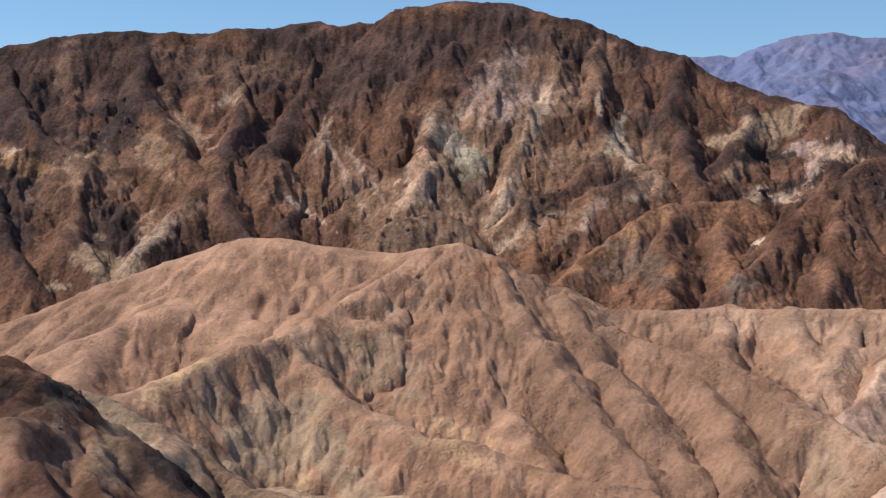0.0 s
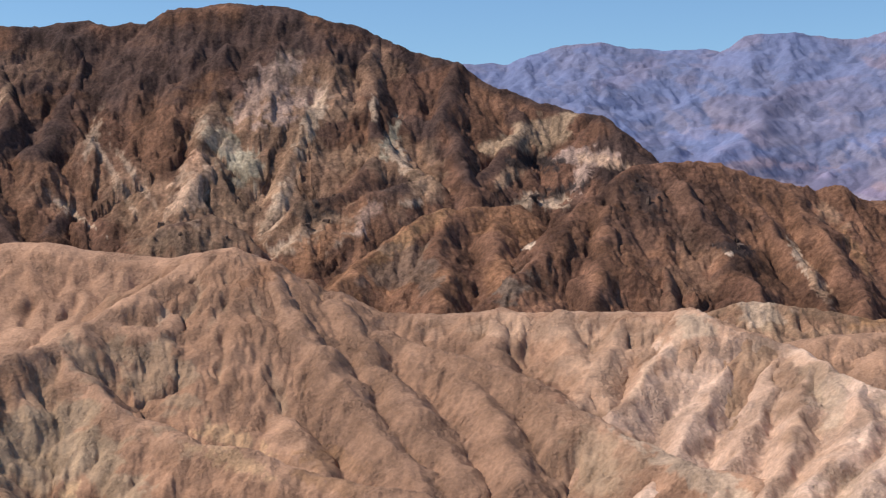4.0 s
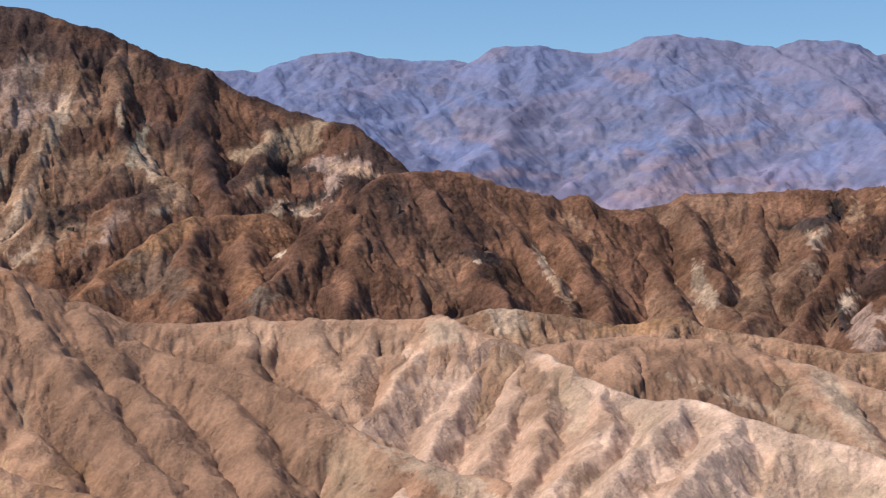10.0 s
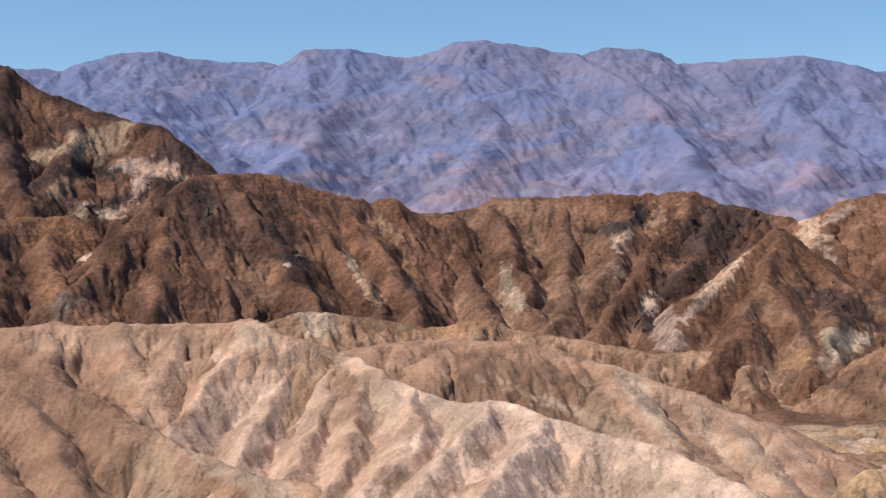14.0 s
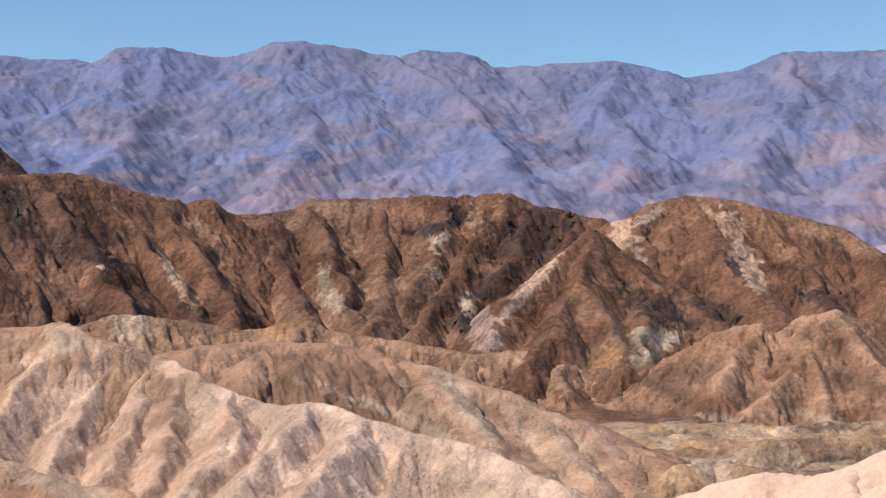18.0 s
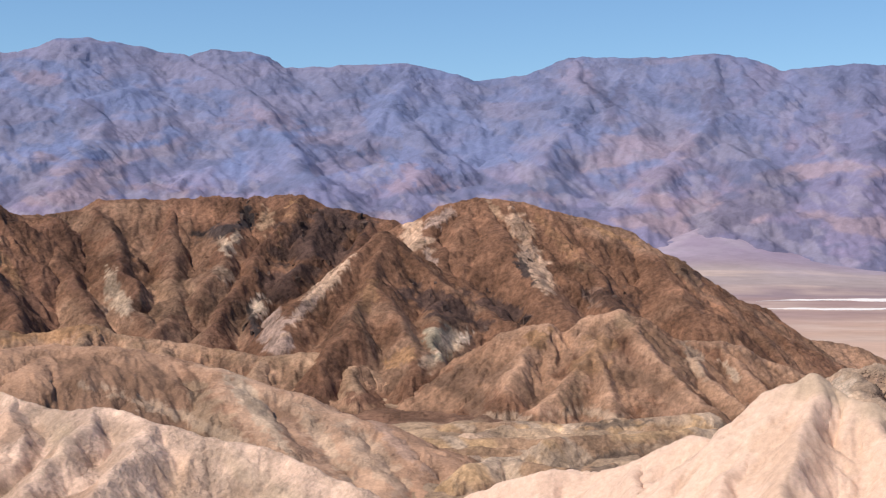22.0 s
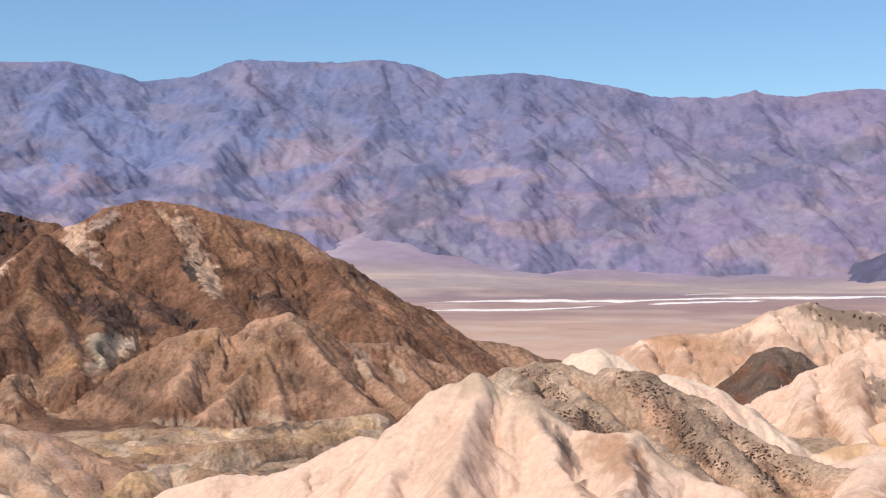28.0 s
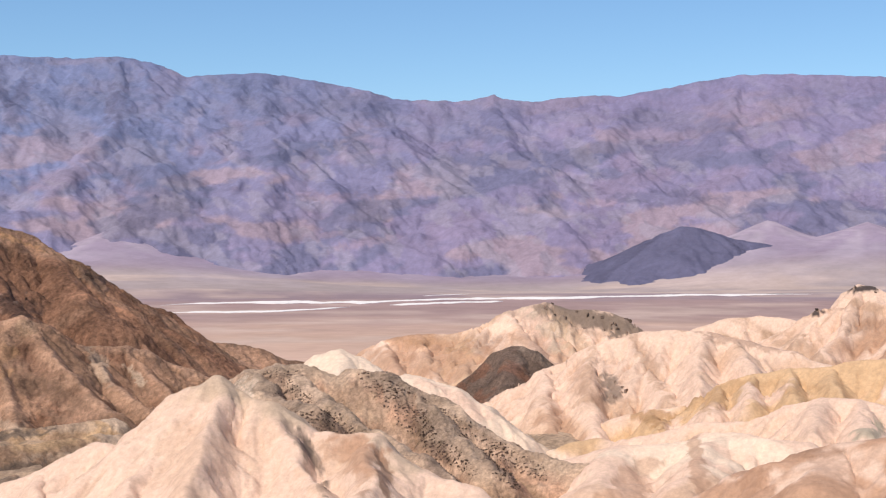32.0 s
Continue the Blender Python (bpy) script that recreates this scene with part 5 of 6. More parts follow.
outcrop("white_peak", "brown", 60.39, 40.8, 3.2, 0.9, -70, 0.7)
outcrop("white_peak", "slate", 57.7, 41.6, 4.1, 0.7, -60, 0.7)
outcrop("white_peak", "pink", 54.47, 43.4, 3.7, 2.8, 60, 0.3)
outcrop("white_peak", "slate", 56.95, 45.4, 2.5, 0.8, -50, 0.6)
outcrop("white_peak", "blush", 52.75, 42.7, 5.6, 5.6, 50, 0.5)
outcrop("white_peak", "blush", 55.77, 43.9, 4.7, 2.8, 70, 0.4)
outcrop("white_peak", "blush", 58.34, 41.6, 5.6, 2.8, 0, 0.5)
outcrop("white_peak", "black", 57.65, 42.4, 3.7, 0.6, -55, 0.5)
outcrop("white_peak", "rose", 59.26, 42.8, 3.7, 2.8, -60, 0.5)
outcrop("tan_banded_ridge", "slate", 67.45, 48.5, 10.5, 2.9, -18, 0.9)
outcrop("tan_banded_ridge", "slate", 69.05, 44.1, 10.9, 3.1, -22, 0.9)
outcrop("tan_banded_ridge", "lilac", 66.37, 40.5, 12.9, 8.8, -45, 0.4)
outcrop("tan_banded_ridge", "pink", 60.65, 26, 15.7, 7.8, 0, 0.6)
outcrop("tan_banded_ridge", "yellow", 63.45, 27.1, 10.2, 7.6, 50, 0.3)
outcrop("tan_banded_ridge", "tan", 67.76, 39.3, 12.8, 3.1, -45, 0.4)
outcrop("tan_banded_ridge", "pink", 61.95, 26.5, 23.1, 7.7, 0, 0.6)
outcrop("tan_banded_ridge", "apricot", 61.53, 33.5, 10.8, 2.2, 0, 0.3)
outcrop("tan_banded_ridge", "green", 66.8, 39.7, 12.8, 5.1, -40, 0.4)
outcrop("tan_banded_ridge", "slate", 67.11, 47.7, 11.8, 3.7, -20, 0.7)
outcrop("tan_banded_ridge", "slate", 69.06, 44.3, 13, 3.6, -10, 0.7)
outcrop("tan_banded_ridge", "slate", 68.05, 45.7, 14.3, 3.9, -15, 0.9)
outcrop("tan_banded_ridge", "slate", 69.36, 42.2, 12.9, 3.9, -12, 0.9)
outcrop("tan_banded_ridge", "grey", 67.69, 36.9, 15.3, 4.1, -40, 0.4)
outcrop("tan_banded_ridge", "apricot", 62.7, 34.5, 16.1, 2.7, 0, 0.35)
outcrop("crag_topped_peak", "black", 78.36, 61.2, 5.6, 1.6, 10, 0.9)
outcrop("crag_topped_peak", "black", 76.82, 51.6, 3.2, 1.2, 20, 0.9)
outcrop("crag_topped_peak", "tan", 76.16, 38, 13.2, 4.4, -20, 0.6)
outcrop("crag_topped_peak", "brown", 78.39, 50.7, 6.8, 6.8, 0, 0.4)
outcrop("pale_fluted_hill", "lilac", 70.32, 42.6, 10.9, 2.9, -48, 0.3)
outcrop("pale_fluted_hill", "slate", 69.08, 33, 3.9, 3.2, -30, 0.7)
outcrop("pale_fluted_hill", "rose", 68.18, 34.6, 5.3, 4.6, 0, 0.4)
outcrop("pale_fluted_hill", "rose", 67, 24.1, 7.1, 3.7, -20, 0.6)
outcrop("pale_fluted_hill", "brown", 73.9, 47.6, 17.3, 1.8, -9, 0.5)
outcrop("pale_fluted_hill", "tan", 70.53, 39.4, 10.8, 2.2, -55, 0.5)
outcrop("pale_fluted_hill", "tan", 68.19, 37.7, 7.2, 2.1, 70, 0.4)
outcrop("yellow_fluted_ridge", "ochre", 70.52, 28.7, 6.4, 1.6, 0, 0.7)
outcrop("yellow_fluted_ridge", "ochre", 72.84, 35.6, 9.6, 2.2, 20, 0.5)
outcrop("yellow_fluted_ridge", "ochre", 75.75, 39.3, 9.1, 1.2, 0, 0.4)
outcrop("cream_yellow_ridge", "green", 78.67, 35.4, 3.8, 1.3, 0, 0.7)
outcrop("rounded_front_mound", "rose", 72.25, 35.3, 5.5, 1.5, -70, 0.6)
outcrop("rounded_front_mound", "rose", 69.88, 30.8, 5.6, 2.7, 20, 0.5)
outcrop("near_pink_mound", "rose", 74.29, 38, 3.2, 2.5, 0, 0.7)
outcrop("near_pink_mound", "brown", 76.14, 41.9, 5.8, 0.5, 8, 0.6)
outcrop("near_pink_mound", "rose", 77.36, 41, 5.5, 1.8, 10, 0.4)
# patches on the far range, haze already in their colours
outcrop("far_mountain_range", "far_pink", 39.45, 292.7, 97.6, 26, -25, 0.48)
outcrop("far_mountain_range", "far_pink", 38.59, 266, 64.3, 16.1, 0, 0.42)
outcrop("far_mountain_range", "far_pink", 33.93, 479.2, 102.7, 24, -20, 0.3)
outcrop("far_mountain_range", "far_pink", 45.49, 602.4, 70.6, 53, -30, 0.24)
outcrop("far_mountain_range", "basalt", 46.14, 581.4, 70.2, 21.1, -60, 0.5)
outcrop("far_mountain_range", "basalt", 50.22, 535, 68.9, 17.2, 80, 0.5)
outcrop("far_mountain_range", "far_pink", 36.67, 339, 100.1, 33.4, 20, 0.24)
outcrop("far_mountain_range", "far_pink", 44.19, 231.7, 63.4, 12.7, -20, 0.3)
outcrop("far_mountain_range", "basalt", 36.04, 392.3, 84.5, 33.8, -40, 0.4)
outcrop("far_mountain_range", "far_pink", 58.37, 243.1, 145.1, 12.9, 0, 0.3)
outcrop("far_mountain_range", "basalt", 52.13, 197.4, 110.8, 25.3, -10, 0.4)
outcrop("far_mountain_range", "far_pink", 58.17, 131.3, 62, 10.8, 10, 0.36)
outcrop("far_mountain_range", "basalt", 26.82, 512.4, 51.3, 34.2, -30, 0.6)
outcrop("far_mountain_range", "far_pink", 25.09, 605.2, 70.4, 24.6, 0, 0.3)
outcrop("far_mountain_range", "far_pink", 21.64, 280.3, 130, 9.8, -5, 0.36)
outcrop("far_mountain_range", "far_pink", 29.4, 261.6, 112.9, 9.7, 0, 0.36)
outcrop("far_mountain_range", "basalt", 21.42, 508.5, 69, 69, 50, 0.4)
outcrop("far_mountain_range", "far_pink", 15.64, 582.2, 105.4, 35.1, 20, 0.18)
outcrop("far_mountain_range", "basalt", 35.09, 392.6, 33.9, 23.7, 0, 0.5)
outcrop("far_mountain_range", "far_pink", 32.37, 462.5, 101.7, 20.3, 0, 0.24)
outcrop("far_mountain_range", "far_pale", 23.37, 433.6, 67.9, 33.9, -40, 0.3)
outcrop("far_mountain_range", "far_pale", 18.2, 415.2, 50.9, 33.9, -50, 0.24)
outcrop("far_mountain_range", "basalt", 46.84, 533, 104, 24.3, 70, 0.5)
outcrop("far_mountain_range", "basalt", 50.5, 517.4, 68.6, 20.6, 80, 0.5)
outcrop("far_mountain_range", "far_pale", 53.2, 470.8, 51.6, 24.1, 70, 0.3)
outcrop("far_mountain_range", "far_pink", 68.64, 221.5, 65.1, 13, 0, 0.42)
outcrop("far_mountain_range", "far_pale", 74.54, 166.5, 94.4, 15.7, -30, 0.36)
outcrop("far_mountain_range", "far_pale", 67.36, 309.3, 100.2, 8.4, -10, 0.36)
outcrop("far_mountain_range", "basalt", 58.73, 206.2, 127.8, 22.4, 20, 0.3)
outcrop("far_mountain_range", "far_pink", 59.59, 109.3, 92.9, 12.4, 10, 0.36)
outcrop("far_mountain_range", "far_pink", 74.35, 493.4, 137, 34.2, 10, 0.24)
outcrop("far_mountain_range", "far_pale", 65.22, 440, 103.8, 10.4, -15, 0.3)
outcrop("far_mountain_range", "basalt", 71.19, 234.6, 145.1, 19.4, 0, 0.5)
outcrop("dark_mound", "dark", 65.65, 36.5, 8.2, 3.3, 30, 0.3)


# ---- the ground, one sheet out to the horizon ----
def ground_colour(x, y, z):
    r, b = np.hypot(x, y), np.degrees(np.arctan2(x, y))
    n = fbm(x / 90, y / 90, 4, 21)
    tone = mix(np.repeat(np.array([MINERAL["tan"]]), len(x), 0), (0.46, 0.31, 0.20), smooth(-0.2, 0.5, n))
    tone = mix(tone, MINERAL["pale"], 0.45 * smooth(20.5, 23.0, z + n) * (1 - smooth(700, 800, r)))
    tone = mix(tone, MINERAL["cream"], 0.4 * smooth(0.3, 0.7, fbm(x / 25, y / 25, 4, 22)) * (1 - smooth(700, 900, r)))
    # the floor and fans turn mauve with distance, haze put into their colour
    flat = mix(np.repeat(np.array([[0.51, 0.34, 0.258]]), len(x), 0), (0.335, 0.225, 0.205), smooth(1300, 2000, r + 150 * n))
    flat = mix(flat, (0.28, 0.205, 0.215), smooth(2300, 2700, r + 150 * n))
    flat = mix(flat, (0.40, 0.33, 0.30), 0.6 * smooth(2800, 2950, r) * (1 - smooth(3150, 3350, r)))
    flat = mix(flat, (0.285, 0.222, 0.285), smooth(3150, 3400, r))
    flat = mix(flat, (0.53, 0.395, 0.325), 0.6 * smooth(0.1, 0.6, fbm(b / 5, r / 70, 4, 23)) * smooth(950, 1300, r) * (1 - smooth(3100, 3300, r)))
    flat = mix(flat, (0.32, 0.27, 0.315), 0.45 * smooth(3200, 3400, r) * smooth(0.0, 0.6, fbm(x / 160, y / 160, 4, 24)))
    for fb, apex, top, fall in FANS:
        ax, ay = place(fb, apex)
        way, out = np.arctan2(x - ax, ay - y), np.hypot(x - ax, y - ay)
        channel = smooth(-0.2, 0.5, fbm(way * 4, out / 500, 3, 25))
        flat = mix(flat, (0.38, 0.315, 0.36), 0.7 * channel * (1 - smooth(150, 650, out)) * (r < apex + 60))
    band = np.abs(r - np.interp(b, [34.7, 43.0], [546, 490])) / (32 * smooth(34.0, 36.5, b) * (1 - smooth(43.5, 45.6, b)) + 1e-3) + 0.4 * n
    tone = mix(tone, MINERAL["umber"], 0.9 * smooth(1.1, 0.8, band))
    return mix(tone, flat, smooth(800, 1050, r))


bearings = np.concatenate([np.arange(-180, -22, 3.0), np.arange(-22, 84, 0.3), np.arange(84, 180.1, 3.0)])
bearings[-1] = 180.0
distances = np.concatenate([[0.0], np.geomspace(0.5, 250, 60)[:-1], np.geomspace(250, 700, 160)[:-1], np.geomspace(700, 1150, 45)[:-1], np.geomspace(1150, 2900, 28)[:-1], np.geomspace(2900, 3600, 52)[:-1], np.geomspace(3600, 4400, 16)[:-1], np.geomspace(4400, 9000, 8)])
gx, gy = place(bearings[None, :], distances[:, None])
gz = ground_height(gx.ravel(), gy.ravel())
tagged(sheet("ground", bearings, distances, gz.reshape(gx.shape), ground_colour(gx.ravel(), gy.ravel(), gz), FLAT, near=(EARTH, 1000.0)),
       "bare tan desert floor running out to a hazy mauve salt valley", "ground", kind="structure")

# ---- the landforms, from the near slopes to the far range ----
landform("dark_foreground_slope", "dark brown rocky slope with blackish crags", CRESTS["fore_dark"], blend("umber", "dark", "brown", 9, 3), GRAVEL,
         net=(0.10, 0.5), slope=(1.0, 1.0), crown=1.0, rills=(7.0, 1.6, 2.0), rough=(4.0, 1.0), crags=4.0, blocks=0.35, pad=(2, 60), worn=((5.0, 0.6), (2.5, 0.35)), sharp=1.5, seed=11)
landform("grey_foreground_spur", "grey-tan gravelly spur behind the dark slope", CRESTS["fore_grey"], blend("grey", "tan", "slate", 14, 5), GRAVEL,
         net=(0.08, 0.6), slope=(0.9, 0.9), crown=1.5, rills=(7.0, 1.5, 3.0), rough=(5.0, 0.6), crags=1.5, pad=(2, 60), worn=((6.0, 0.7), (3.0, 0.4), (1.5, 0.2)), sharp=1.8, seed=12)
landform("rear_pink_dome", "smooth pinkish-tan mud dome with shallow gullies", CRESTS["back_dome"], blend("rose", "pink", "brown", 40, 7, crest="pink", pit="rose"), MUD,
         net=(0.06, 1.0), slope=(0.6, 0.75), crown=6.0, rills=(9.0, 1.5, 2.5), rough=(10.0, 0.4), fill=4.0, worn=((13.0, 2.2), (6.0, 0.6), (2.8, 0.2)), sharp=3.2, grit=0.15, seed=13)
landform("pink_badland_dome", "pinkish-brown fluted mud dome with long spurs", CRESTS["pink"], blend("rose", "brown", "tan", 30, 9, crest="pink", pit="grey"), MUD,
         net=(0.055, 0.75), slope=(0.62, 0.85), crown=3.0, rills=(9.0, 0.7, 3.0), rough=(3.0, 0.4), crags=0.8, fill=4.0, worn=((9.0, 1.4), (4.5, 0.75), (2.2, 0.4)), sharp=3.2, grit=0.6, seed=14)
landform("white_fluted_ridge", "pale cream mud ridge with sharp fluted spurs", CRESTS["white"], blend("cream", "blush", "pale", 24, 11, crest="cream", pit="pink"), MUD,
         net=(0.055, 0.75), slope=(0.72, 0.78), crown=0.8, rills=(8.0, 0.8, 1.4), rough=(3.0, 0.4), crags=0.3, grit=0.3, fill=3.5, worn=((9.0, 0.8), (4.5, 0.5), (2.2, 0.3)), sharp=3.0, seed=15)
# the pink crest paints the dome's lit rim
landform("brown_mud_dome", "broad brown mud dome with a whitish gullied flank", CRESTS["brown_dome"], blend("brown", "rose", "brown", 30, 13, crest="pink"), MUD,
         net=(0.06, 0.8), slope=(0.55, 0.75), crown=7.0, rills=(9.0, 0.8, 2.5), rough=(4.0, 0.3), grit=0.6, fill=5.0, worn=((7.0, 1.2), (3.5, 0.65), (1.8, 0.35)), sharp=2.0, seed=16)
landform("white_peak", "bright cream clay peak with rounded flanks", CRESTS["white_peak"], blend("cream", "pale", "cream", 20, 15, pit="tan"), CLAY,
         net=(0.06, 0.6), slope=(0.75, 0.9), crown=0.9, rills=(9.0, 1.6, 1.6), rough=(5.0, 0.4), fill=3.0, worn=((8.0, 0.9), (4.0, 0.45), (2.0, 0.2)), sharp=2.4, seed=17)
landform("grey_stony_peak", "grey-brown stony peak strewn with dark rubble", CRESTS["grey_peak"], blend("pink", "blush", "tan", 16, 17, crest="pale"), GRAVEL,
         net=(0.06, 0.7), slope=(0.75, 0.9), crown=1.5, rills=(8.0, 1.6, 2.5), rough=(3.5, 0.8), crags=2.2, blocks=0.27, density=8.0, rocky=("black", "dark"), worn=((7.0, 0.9), (3.5, 0.5), (1.8, 0.25)), sharp=1.8, seed=18)
landform("white_clay_knob", "small bright white clay knob with smooth sides", CRESTS["white_knob"], blend("white", "cream", "white", 15, 19), CLAY,
         net=(0.06, 1.0), slope=(0.75, 0.85), crown=3.0, rills=(9.0, 1.2, 3.0), rough=(5.0, 0.3), seed=19)
landform("tan_banded_ridge", "tan and cream banded ridge with a grey-green cap", CRESTS["tan_ridge"], blend("cream", "blush", "pink", 30, 21, bands=6.0, pit="pink"), CLAY,
         net=(0.07, 1.0), slope=(0.5, 0.65), crown=2.0, worn=((10.0, 2.8), (5.0, 1.2)), sharp=1.1, rills=(8.0, 5.0, 1.0), rough=(7.0, 0.6), blocks=1.5, seed=20)
landform("dark_mound", "dark brown conical mound", CRESTS["dark_mound"], blend("bark", "slate", "umber", 12, 23), GRAVEL,
         net=(0.06, 1.0), slope=(0.8, 0.8), crown=3.0, rills=(8.0, 1.0, 3.0), rough=(4.0, 0.4), seed=21)
landform("pale_fluted_hill", "pale pinkish-cream fluted hill", CRESTS["pale_hill"], blend("cream", "blush", "cream", 26, 25, pit="pink"), CLAY,
         net=(0.07, 0.9), slope=(0.55, 0.75), crown=2.0, worn=((8.0, 2.4), (4.0, 1.0)), sharp=1.1, rills=(6.5, 4.0, 1.0), rough=(6.0, 0.4), blocks=1.2, seed=22)
landform("far_pale_hill", "distant pale fluted hill", CRESTS["pale_far"], blend("cream", "blush", "tan", 26, 27, pit="pink"), CLAY,
         net=(0.07, 1.2), slope=(0.55, 0.6), crown=2.0, worn=((9.0, 2.8), (4.5, 1.1)), sharp=1.1, rills=(8.0, 4.5, 1.0), rough=(7.0, 0.5), seed=23)
landform("crag_topped_peak", "pale pink hill topped by dark crags", CRESTS["right_peak"], blend("cream", "pink", "blush", 26, 29, pit="pink"), CLAY,
         net=(0.07, 1.2), slope=(0.55, 0.7), crown=1.5, worn=((9.0, 2.8), (4.5, 1.1)), sharp=1.1, rills=(7.5, 4.2, 1.0), rough=(7.0, 0.6), blocks=1.6, seed=24)
landform("yellow_fluted_ridge", "golden-yellow fluted mud ridge", CRESTS["yellow_ridge"], blend("yellow", "cream", "yellow", 22, 31, pit="ochre"), CLAY,
         net=(0.07, 0.9), slope=(0.6, 0.75), crown=1.5, worn=((7.0, 2.4), (3.5, 1.0)), sharp=1.1, rills=(5.5, 3.2, 1.0), rough=(5.0, 0.4), seed=25)
landform("cream_yellow_ridge", "pale yellow mud ridge", CRESTS["cream_ridge"], blend("cream", "yellow", "cream", 22, 33), CLAY,
         net=(0.07, 0.9), slope=(0.6, 0.75), crown=2.0, worn=((7.0, 1.8), (3.5, 0.7)), sharp=1.1, rills=(6.0, 2.6, 1.1), rough=(5.0, 0.3), seed=26)
landform("low_cream_bench", "low cream mud bench", CRESTS["low_cream"], blend("cream", "yellow", "white", 22, 35), CLAY,
         net=(0.08, 0.9), slope=(0.5, 0.6), crown=2.0, rills=(7.0, 1.2, 2.5), rough=(5.0, 0.4), seed=27)
landform("rounded_front_mound", "rounded cream and pink mud mound", CRESTS["front_mound"], blend("cream", "blush", "white", 18, 37, pit="blush"), CLAY,
         net=(0.07, 0.9), slope=(0.6, 0.7), crown=4.0, worn=((8.0, 1.3), (4.0, 0.5)), sharp=1.1, rills=(8.0, 1.6, 1.4), rough=(6.0, 0.3), seed=28)
landform("near_pink_mound", "rounded pinkish-cream mud mound", CRESTS["near_mound"], blend("pink", "cream", "cream", 14, 39), CLAY,
         net=(0.07, 0.9), slope=(0.6, 0.7), crown=4.0, rills=(11.0, 1.0, 2.5), rough=(6.0, 0.3), seed=29)
landform("wash_bench", "low tan bench eroded along a dry wash", CRESTS["wash_bench"], blend("tan", "yellow", "pale", 14, 65, pit="tan"), EARTH,
         net=(0.07, 0.7), slope=(0.9, 0.9), crown=3.0, rills=(6.0, 2.0, 1.3), worn=((7.0, 1.2), (3.5, 0.7), (1.8, 0.3)), sharp=1.5, rough=(6.0, 0.6), crags=0.8, seed=41)
landform("cream_wash_ridge", "low cream mud ridges beside the dry wash", CRESTS["cream_wash"], blend("pale", "tan", "cream", 14, 67, crest="cream", pit="tan"), CLAY,
         net=(0.08, 0.6), slope=(0.6, 0.7), crown=1.0, rills=(5.0, 1.8, 1.3), rough=(4.0, 0.4), seed=42)
landform("low_tan_mound", "low eroded tan mound at the foot of the brown hills", CRESTS["low_tan"], blend("rose", "tan", "pink", 22, 41, bands=5.0, crest="tan", pit="brown"), EARTH,
         net=(0.06, 1.2), slope=(0.5, 0.6), crown=2.0, worn=((8.0, 2.8), (4.0, 1.3), (2.0, 0.5)), sharp=1.2, rills=(6.5, 2.2, 1.2), rough=(5.0, 0.7), crags=1.0, seed=30)
landform("tan_stony_hill", "tan and brown stony hill with eroded toes", CRESTS["tan_hill"], blend("rose", "rust", "brown", 24, 43, crest="pink", bands=6.0), EARTH,
         net=(0.05, 0.9), slope=(0.62, 0.8), crown=1.5, rills=(8.0, 2.8, 1.3), rough=(6.0, 0.8), crags=2.6, fill=4.0, grit=1.0, worn=((9.0, 1.6), (4.5, 0.8), (2.2, 0.4)), sharp=1.8, seed=31)
landform("red_brown_pyramid", "reddish-brown pyramid-shaped hill with a white band", CRESTS["pyramid"], blend("rust", "brown", "rust", 40, 45, streaks=0.9), ROCK,
         net=(0.055, 1.2), slope=(0.8, 0.85), crown=2.0, rills=(16.0, 3.0, 1.7), rough=(7.0, 0.8), crags=4.0, blocks=2.4, rocky=("black", "dark"), fill=6.0, grit=1.6, worn=((18.0, 2.0), (9.0, 1.3), (4.5, 0.8), (2.4, 0.4)), sharp=1.7, seed=32)
landform("brown_rounded_mountain", "rounded brown mountain with pinkish-white scars", CRESTS["dome"], blend("rust", "brown", "rust", 60, 47, bands=9.0, streaks=0.9), ROCK,
         net=(0.055, 1.2), slope=(0.65, 0.8), crown=5.0, rills=(18.0, 3.5, 1.7), rough=(7.0, 0.8), crags=4.0, blocks=2.6, rocky=("black", "dark"), fill=12.0, grit=1.5, worn=((20.0, 2.2), (10.0, 1.3), (5.0, 0.8), (2.5, 0.4)), sharp=1.7, seed=33)
landform("brown_crag_range", "olive-brown craggy range with dark outcrops", CRESTS["mid_range"], blend("rust", "brown", "umber", 50, 49, crest="umber", bands=10.0, streaks=1.0), ROCK,
         net=(0.055, 1.2), slope=(0.72, 0.85), crown=2.0, rills=(18.0, 2.5, 1.7), rough=(7.0, 0.9), crags=7.0, blocks=2.8, rocky=("black", "dark"), fill=16.0, grit=2.4, worn=((22.0, 2.8), (11.0, 1.6), (5.5, 1.0), (2.8, 0.5)), sharp=1.6, seed=34)
landform("orange_ridge", "orange-brown rounded ridge below the dark mountain", CRESTS["orange_ridge"], blend("orange", "rust", "umber", 40, 51, crest="orange"), ROCK,
         net=(0.055, 1.2), slope=(0.75, 0.85), crown=3.0, rills=(16.0, 2.5, 1.7), rough=(7.0, 0.7), crags=5.0, fill=14.0, grit=1.4, worn=((20.0, 2.2), (10.0, 1.3), (5.0, 0.8), (2.5, 0.4)), sharp=1.7, seed=35)
landform("brown_triangular_mountain", "brown triangular mountain with a long falling ridge", CRESTS["triangle"], blend("umber", "rust", "umber", 50, 53, bands=10.0, streaks=1.0), ROCK,
         net=(0.055, 1.2), slope=(0.72, 0.85), crown=2.0, rills=(18.0, 2.5, 1.7), rough=(7.0, 0.9), crags=5.5, blocks=2.6, fill=16.0, grit=1.8, worn=((22.0, 2.8), (11.0, 1.6), (5.5, 1.0), (2.8, 0.5)), sharp=1.6, seed=36)
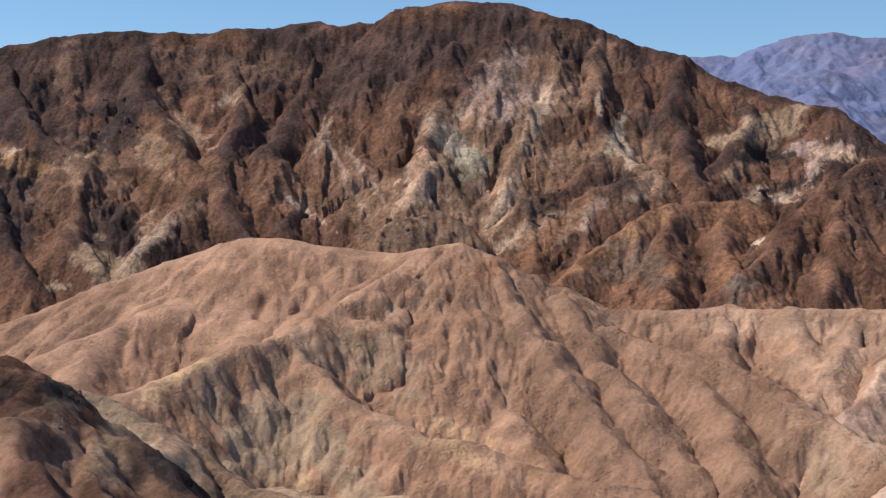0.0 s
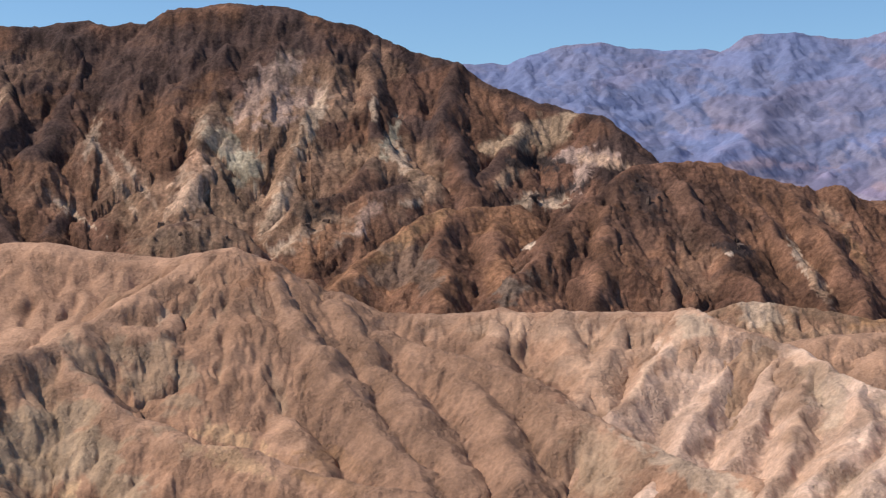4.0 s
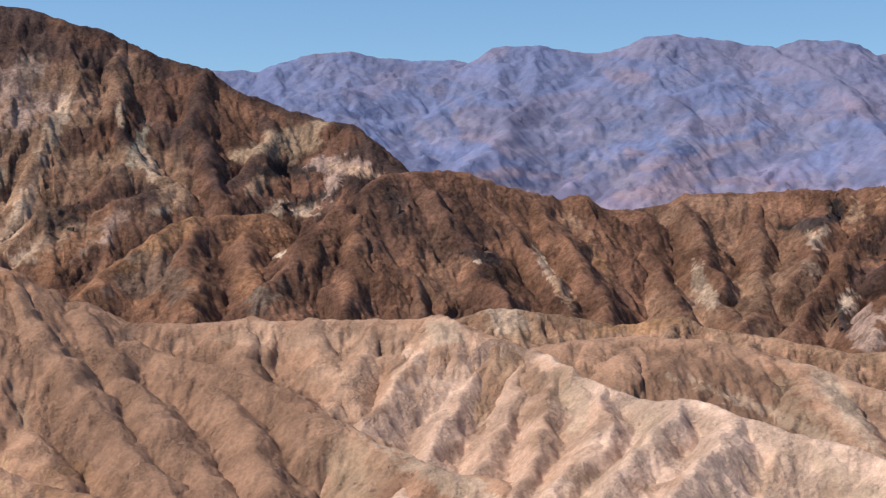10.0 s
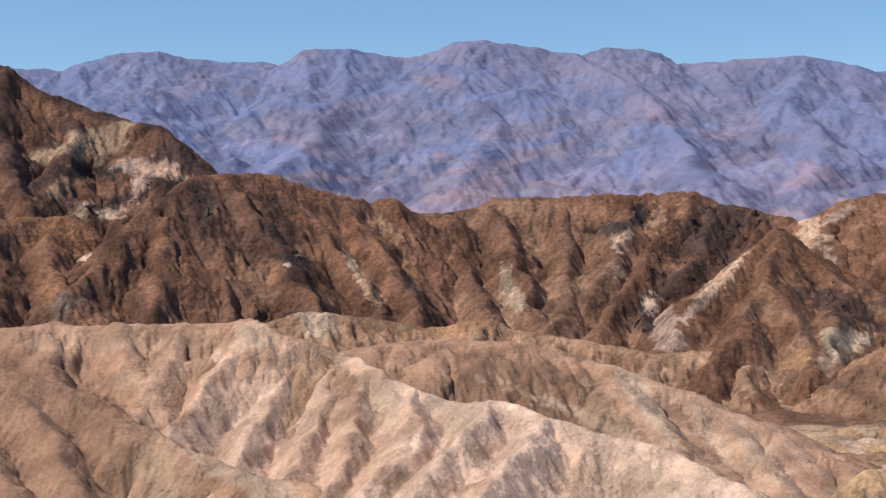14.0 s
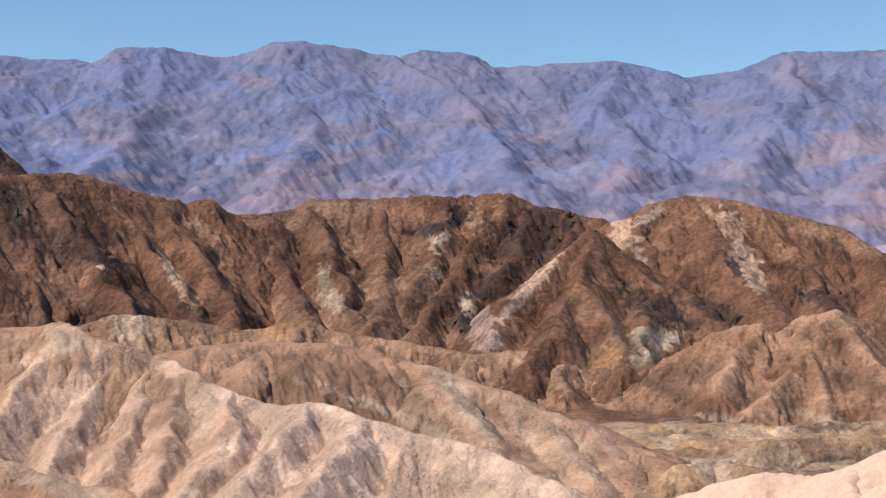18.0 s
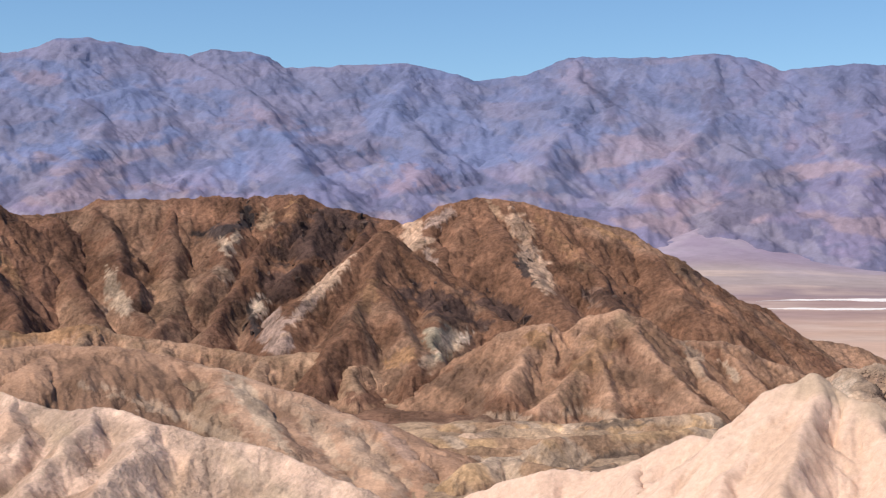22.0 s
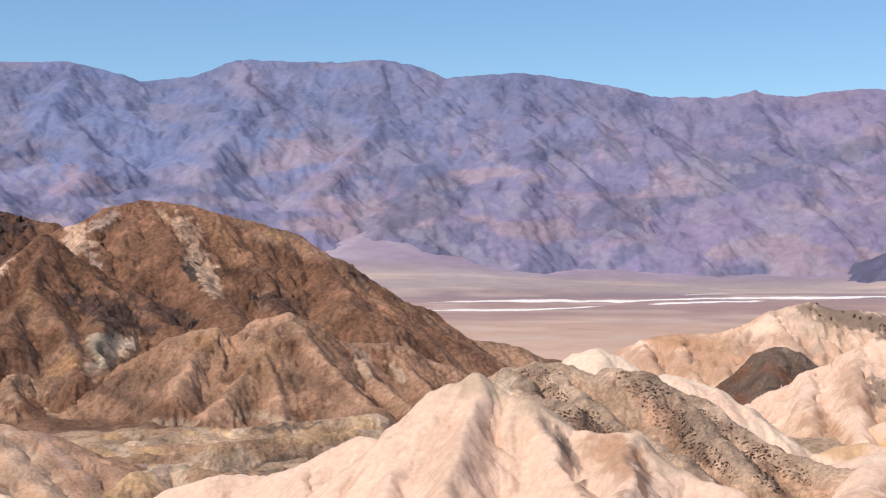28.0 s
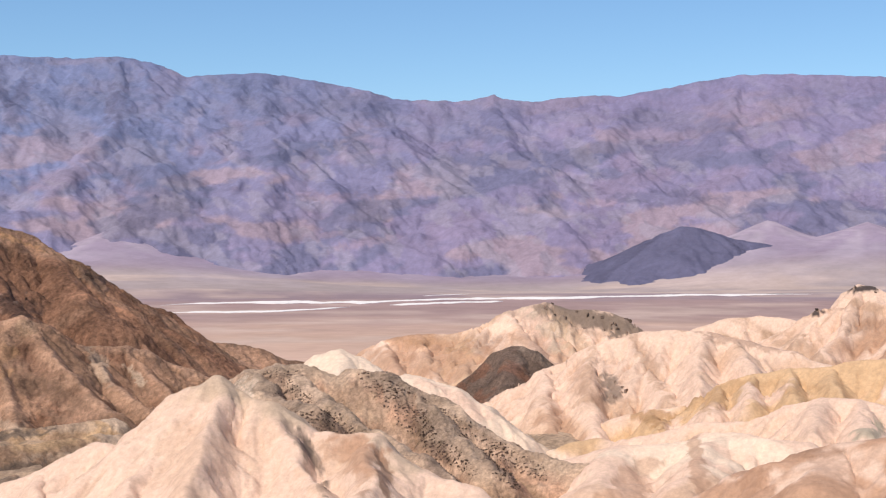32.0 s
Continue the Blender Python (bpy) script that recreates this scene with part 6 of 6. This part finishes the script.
landform("dark_mountain", "dark chocolate-brown mountain with tan and white scars", CRESTS["dark_mtn"], blend("umber", "dark", "rust", 60, 55, crest="dark", bands=12.0, streaks=1.0), ROCK,
         net=(0.058, 1.9), slope=(0.86, 0.86), crown=3.0, rills=(24.0, 3.5, 1.6), rough=(9.0, 1.0), crags=7.0, blocks=3.2, fill=34.0, grit=2.2, worn=((36.0, 4.0), (18.0, 2.6), (9.0, 1.5), (4.5, 0.8)), sharp=1.9, seed=37)

# ---- the far range across the valley ----
FOOT, FRONT, DEEP = 4150.0, 3520.0, 2.05  # the far range: line of its foot as given, where that stands, and how far its body reaches back


def set_back(points):
    """Sets the crests of the far range back, each in its own direction and at its own height over the skyline."""
    line = []
    for b, d, z in points:
        far = FRONT + (d - FOOT) * DEEP
        line.append((b, far, EYE + (z - EYE) * far / d))
    return line


def far_view_map(x, y, z):
    """Undoes the setting back for the colours, so that their patches fit the camera's view."""
    r = np.hypot(x, y)
    rise = (z - EYE) / r
    level = (EYE + 4042 * rise) / (1 - 1.083 * rise)
    near = (4042 + 1.083 * level) / r
    return x * near, y * near, level


def far_spurs(crests):
    """Side ridges that wind down from the far crest to the fans, forking on the way, and foothills before them."""
    rng = random.Random(7)
    spurs = []
    for crest in crests:
        for (b0, d0, z0), (b1, d1, z1) in zip(crest, crest[1:]):
            for _ in range(max(1, round(abs(b1 - b0) / 2.6))):
                t = rng.random()
                b, d, z = b0 + t * (b1 - b0), d0 + t * (d1 - d0), z0 + t * (z1 - z0)
                line, drift = [(b, d, z)], rng.choice((-1, 1)) * rng.uniform(1.0, 5.0)
                low, reach = rng.uniform(80, 160), d - FRONT - rng.uniform(20, 400)
                for k in range(1, 7):
                    f = k / 6
                    line.append((b + drift * f + rng.uniform(-0.5, 0.5), d - f * reach, z + (low - z) * f ** 0.9 + rng.uniform(-30, 30)))
                spurs.append(line)
                for k in (1, 2, 3, 4):
                    bb, dd, zz = line[k]
                    side = rng.choice((-1, 1))
                    spurs.append([(bb, dd, zz), (bb + side * 0.9, dd - 60, zz * 0.9), (bb + side * rng.uniform(1.6, 3.0), dd - 190, zz * 0.7)])
    sky_line = [p for line in crests for p in line]
    for _ in range(110):
        b, f = rng.uniform(10, 82), 0.04 + 0.7 * rng.random() ** 1.4
        top = min(sky_line, key=lambda p: abs(p[0] - b))[2]
        d, z = FRONT + f * 1330, 85 + f * 0.92 * (top - 85) + rng.uniform(15, 60)
        side, back = rng.choice((-1, 1)) * rng.uniform(1.0, 2.4), rng.uniform(-140, 140)
        spurs.append([(b - side, d - back, z - rng.uniform(30, 70)), (b, d, z), (b + side, d + back, z - rng.uniform(30, 70))])
    return spurs


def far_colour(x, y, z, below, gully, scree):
    """Rock with haze painted in: bluish to the north and high up, greyer and pinker southwards and on the lower spurs.
    """
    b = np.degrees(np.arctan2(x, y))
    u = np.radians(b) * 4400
    tone = hazy_rock(x, y, z, below, gully, scree)
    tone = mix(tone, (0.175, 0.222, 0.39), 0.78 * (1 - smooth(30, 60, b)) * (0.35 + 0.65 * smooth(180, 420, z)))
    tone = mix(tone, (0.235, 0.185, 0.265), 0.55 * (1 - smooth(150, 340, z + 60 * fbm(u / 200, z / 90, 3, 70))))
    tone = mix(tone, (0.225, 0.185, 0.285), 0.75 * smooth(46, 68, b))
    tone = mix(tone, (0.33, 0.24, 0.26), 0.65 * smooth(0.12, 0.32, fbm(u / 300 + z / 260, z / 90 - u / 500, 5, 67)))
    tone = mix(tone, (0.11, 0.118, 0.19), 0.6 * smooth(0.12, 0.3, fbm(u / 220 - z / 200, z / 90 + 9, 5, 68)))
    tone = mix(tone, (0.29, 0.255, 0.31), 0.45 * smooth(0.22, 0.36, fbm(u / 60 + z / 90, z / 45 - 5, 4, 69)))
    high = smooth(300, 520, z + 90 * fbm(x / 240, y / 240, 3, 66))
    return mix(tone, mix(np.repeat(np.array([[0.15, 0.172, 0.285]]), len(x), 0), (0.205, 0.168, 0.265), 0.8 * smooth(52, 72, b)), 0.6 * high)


hazy_rock = blend("haze_blue", "mauve", "haze_violet", 110, 61, streaks=0.0)
far_crests = [set_back(line) for line in CRESTS["distant"]]
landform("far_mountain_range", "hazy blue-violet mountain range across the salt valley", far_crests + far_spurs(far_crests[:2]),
         far_colour, FAR_ROCK, category="mountains", view_map=far_view_map,
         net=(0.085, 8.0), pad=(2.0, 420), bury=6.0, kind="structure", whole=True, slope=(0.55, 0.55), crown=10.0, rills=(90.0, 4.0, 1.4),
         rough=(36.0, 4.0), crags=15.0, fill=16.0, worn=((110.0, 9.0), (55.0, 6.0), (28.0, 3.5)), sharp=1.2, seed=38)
# the hill's blue-grey is dark rock with haze put into the colour
landform("dark_volcanic_hill", "low dark hazy blue-grey volcanic hill on the far fan", CRESTS["basalt"], blend("basalt", "basalt", "basalt", 200, 63), FAR_ROCK,
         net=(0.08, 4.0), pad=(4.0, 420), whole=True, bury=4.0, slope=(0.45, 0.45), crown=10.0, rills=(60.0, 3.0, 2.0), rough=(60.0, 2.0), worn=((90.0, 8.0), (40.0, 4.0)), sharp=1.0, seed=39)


# ---- salt on the valley floor ----
def salt_sheet(points, thick, seed, parent):
    """A thin crust of salt that follows a line across the valley floor, with frayed edges."""
    rng = np.random.RandomState(seed)
    b = np.linspace(points[0][0], points[-1][0], max(12, int(abs(points[-1][0] - points[0][0]) / 0.08)))
    d = np.interp(b, [p[0] for p in points], [p[1] for p in points])
    s = np.linspace(0, 1, len(b))
    body = thick * np.clip(np.minimum(s, 1 - s) * 9, 0.02, 1) * (0.45 + 0.75 * vnoise(b * 1.7, b * 0 + seed, seed) + 0.25 * vnoise(b * 9, b * 0, seed + 1))
    drift = thick * 0.5 * fbm(b * 1.1, b * 0 + 3, 3, seed + 2)
    near, far = place(b, d + drift - body), place(b, d + drift + body)
    top = 0.35
    verts = [(*p, top) for p in zip(*near)] + [(*p, top) for p in zip(*far)]
    verts += [(x, y, -0.4) for x, y, _ in verts]
    n = len(b)
    faces = []
    for i in range(n - 1):
        faces += [(i, i + n, i + n + 1, i + 1)]
        faces += [(i + 1, i + 1 + 2 * n, i + 2 * n, i), (i + n, i + 3 * n, i + 3 * n + 1, i + n + 1)]
    mesh = bpy.data.meshes.new("salt_crust")
    mesh.from_pydata(verts, [], faces)
    mesh.materials.append(SALT)
    ob = new("salt_crust", mesh)
    ob.parent = parent
    return ob


SALT = bpy.data.materials.new("salt")
SALT.use_nodes = True
sn, sl = SALT.node_tree.nodes, SALT.node_tree.links.new
grainy = sn.new("ShaderNodeTexNoise")
grainy.inputs["Scale"].default_value = 0.02
tone = sn.new("ShaderNodeMix")
tone.data_type = "RGBA"
tone.inputs["A"].default_value, tone.inputs["B"].default_value = (0.72, 0.64, 0.58, 1), (0.88, 0.84, 0.80, 1)
where = sn.new("ShaderNodeNewGeometry")
sl(where.outputs["Position"], grainy.inputs["Vector"])
sl(grainy.outputs["Fac"], tone.inputs["Factor"])
sl(tone.outputs["Result"], sn["Principled BSDF"].inputs["Base Color"])
sn["Principled BSDF"].inputs["Roughness"].default_value = 0.8
ground = bpy.data.objects["ground"]
for k, (line, thick) in enumerate(zip(CRESTS["salt"], (55, 26, 40, 22, 14, 18))):
    salt_sheet(line, thick, 5 + k, ground)
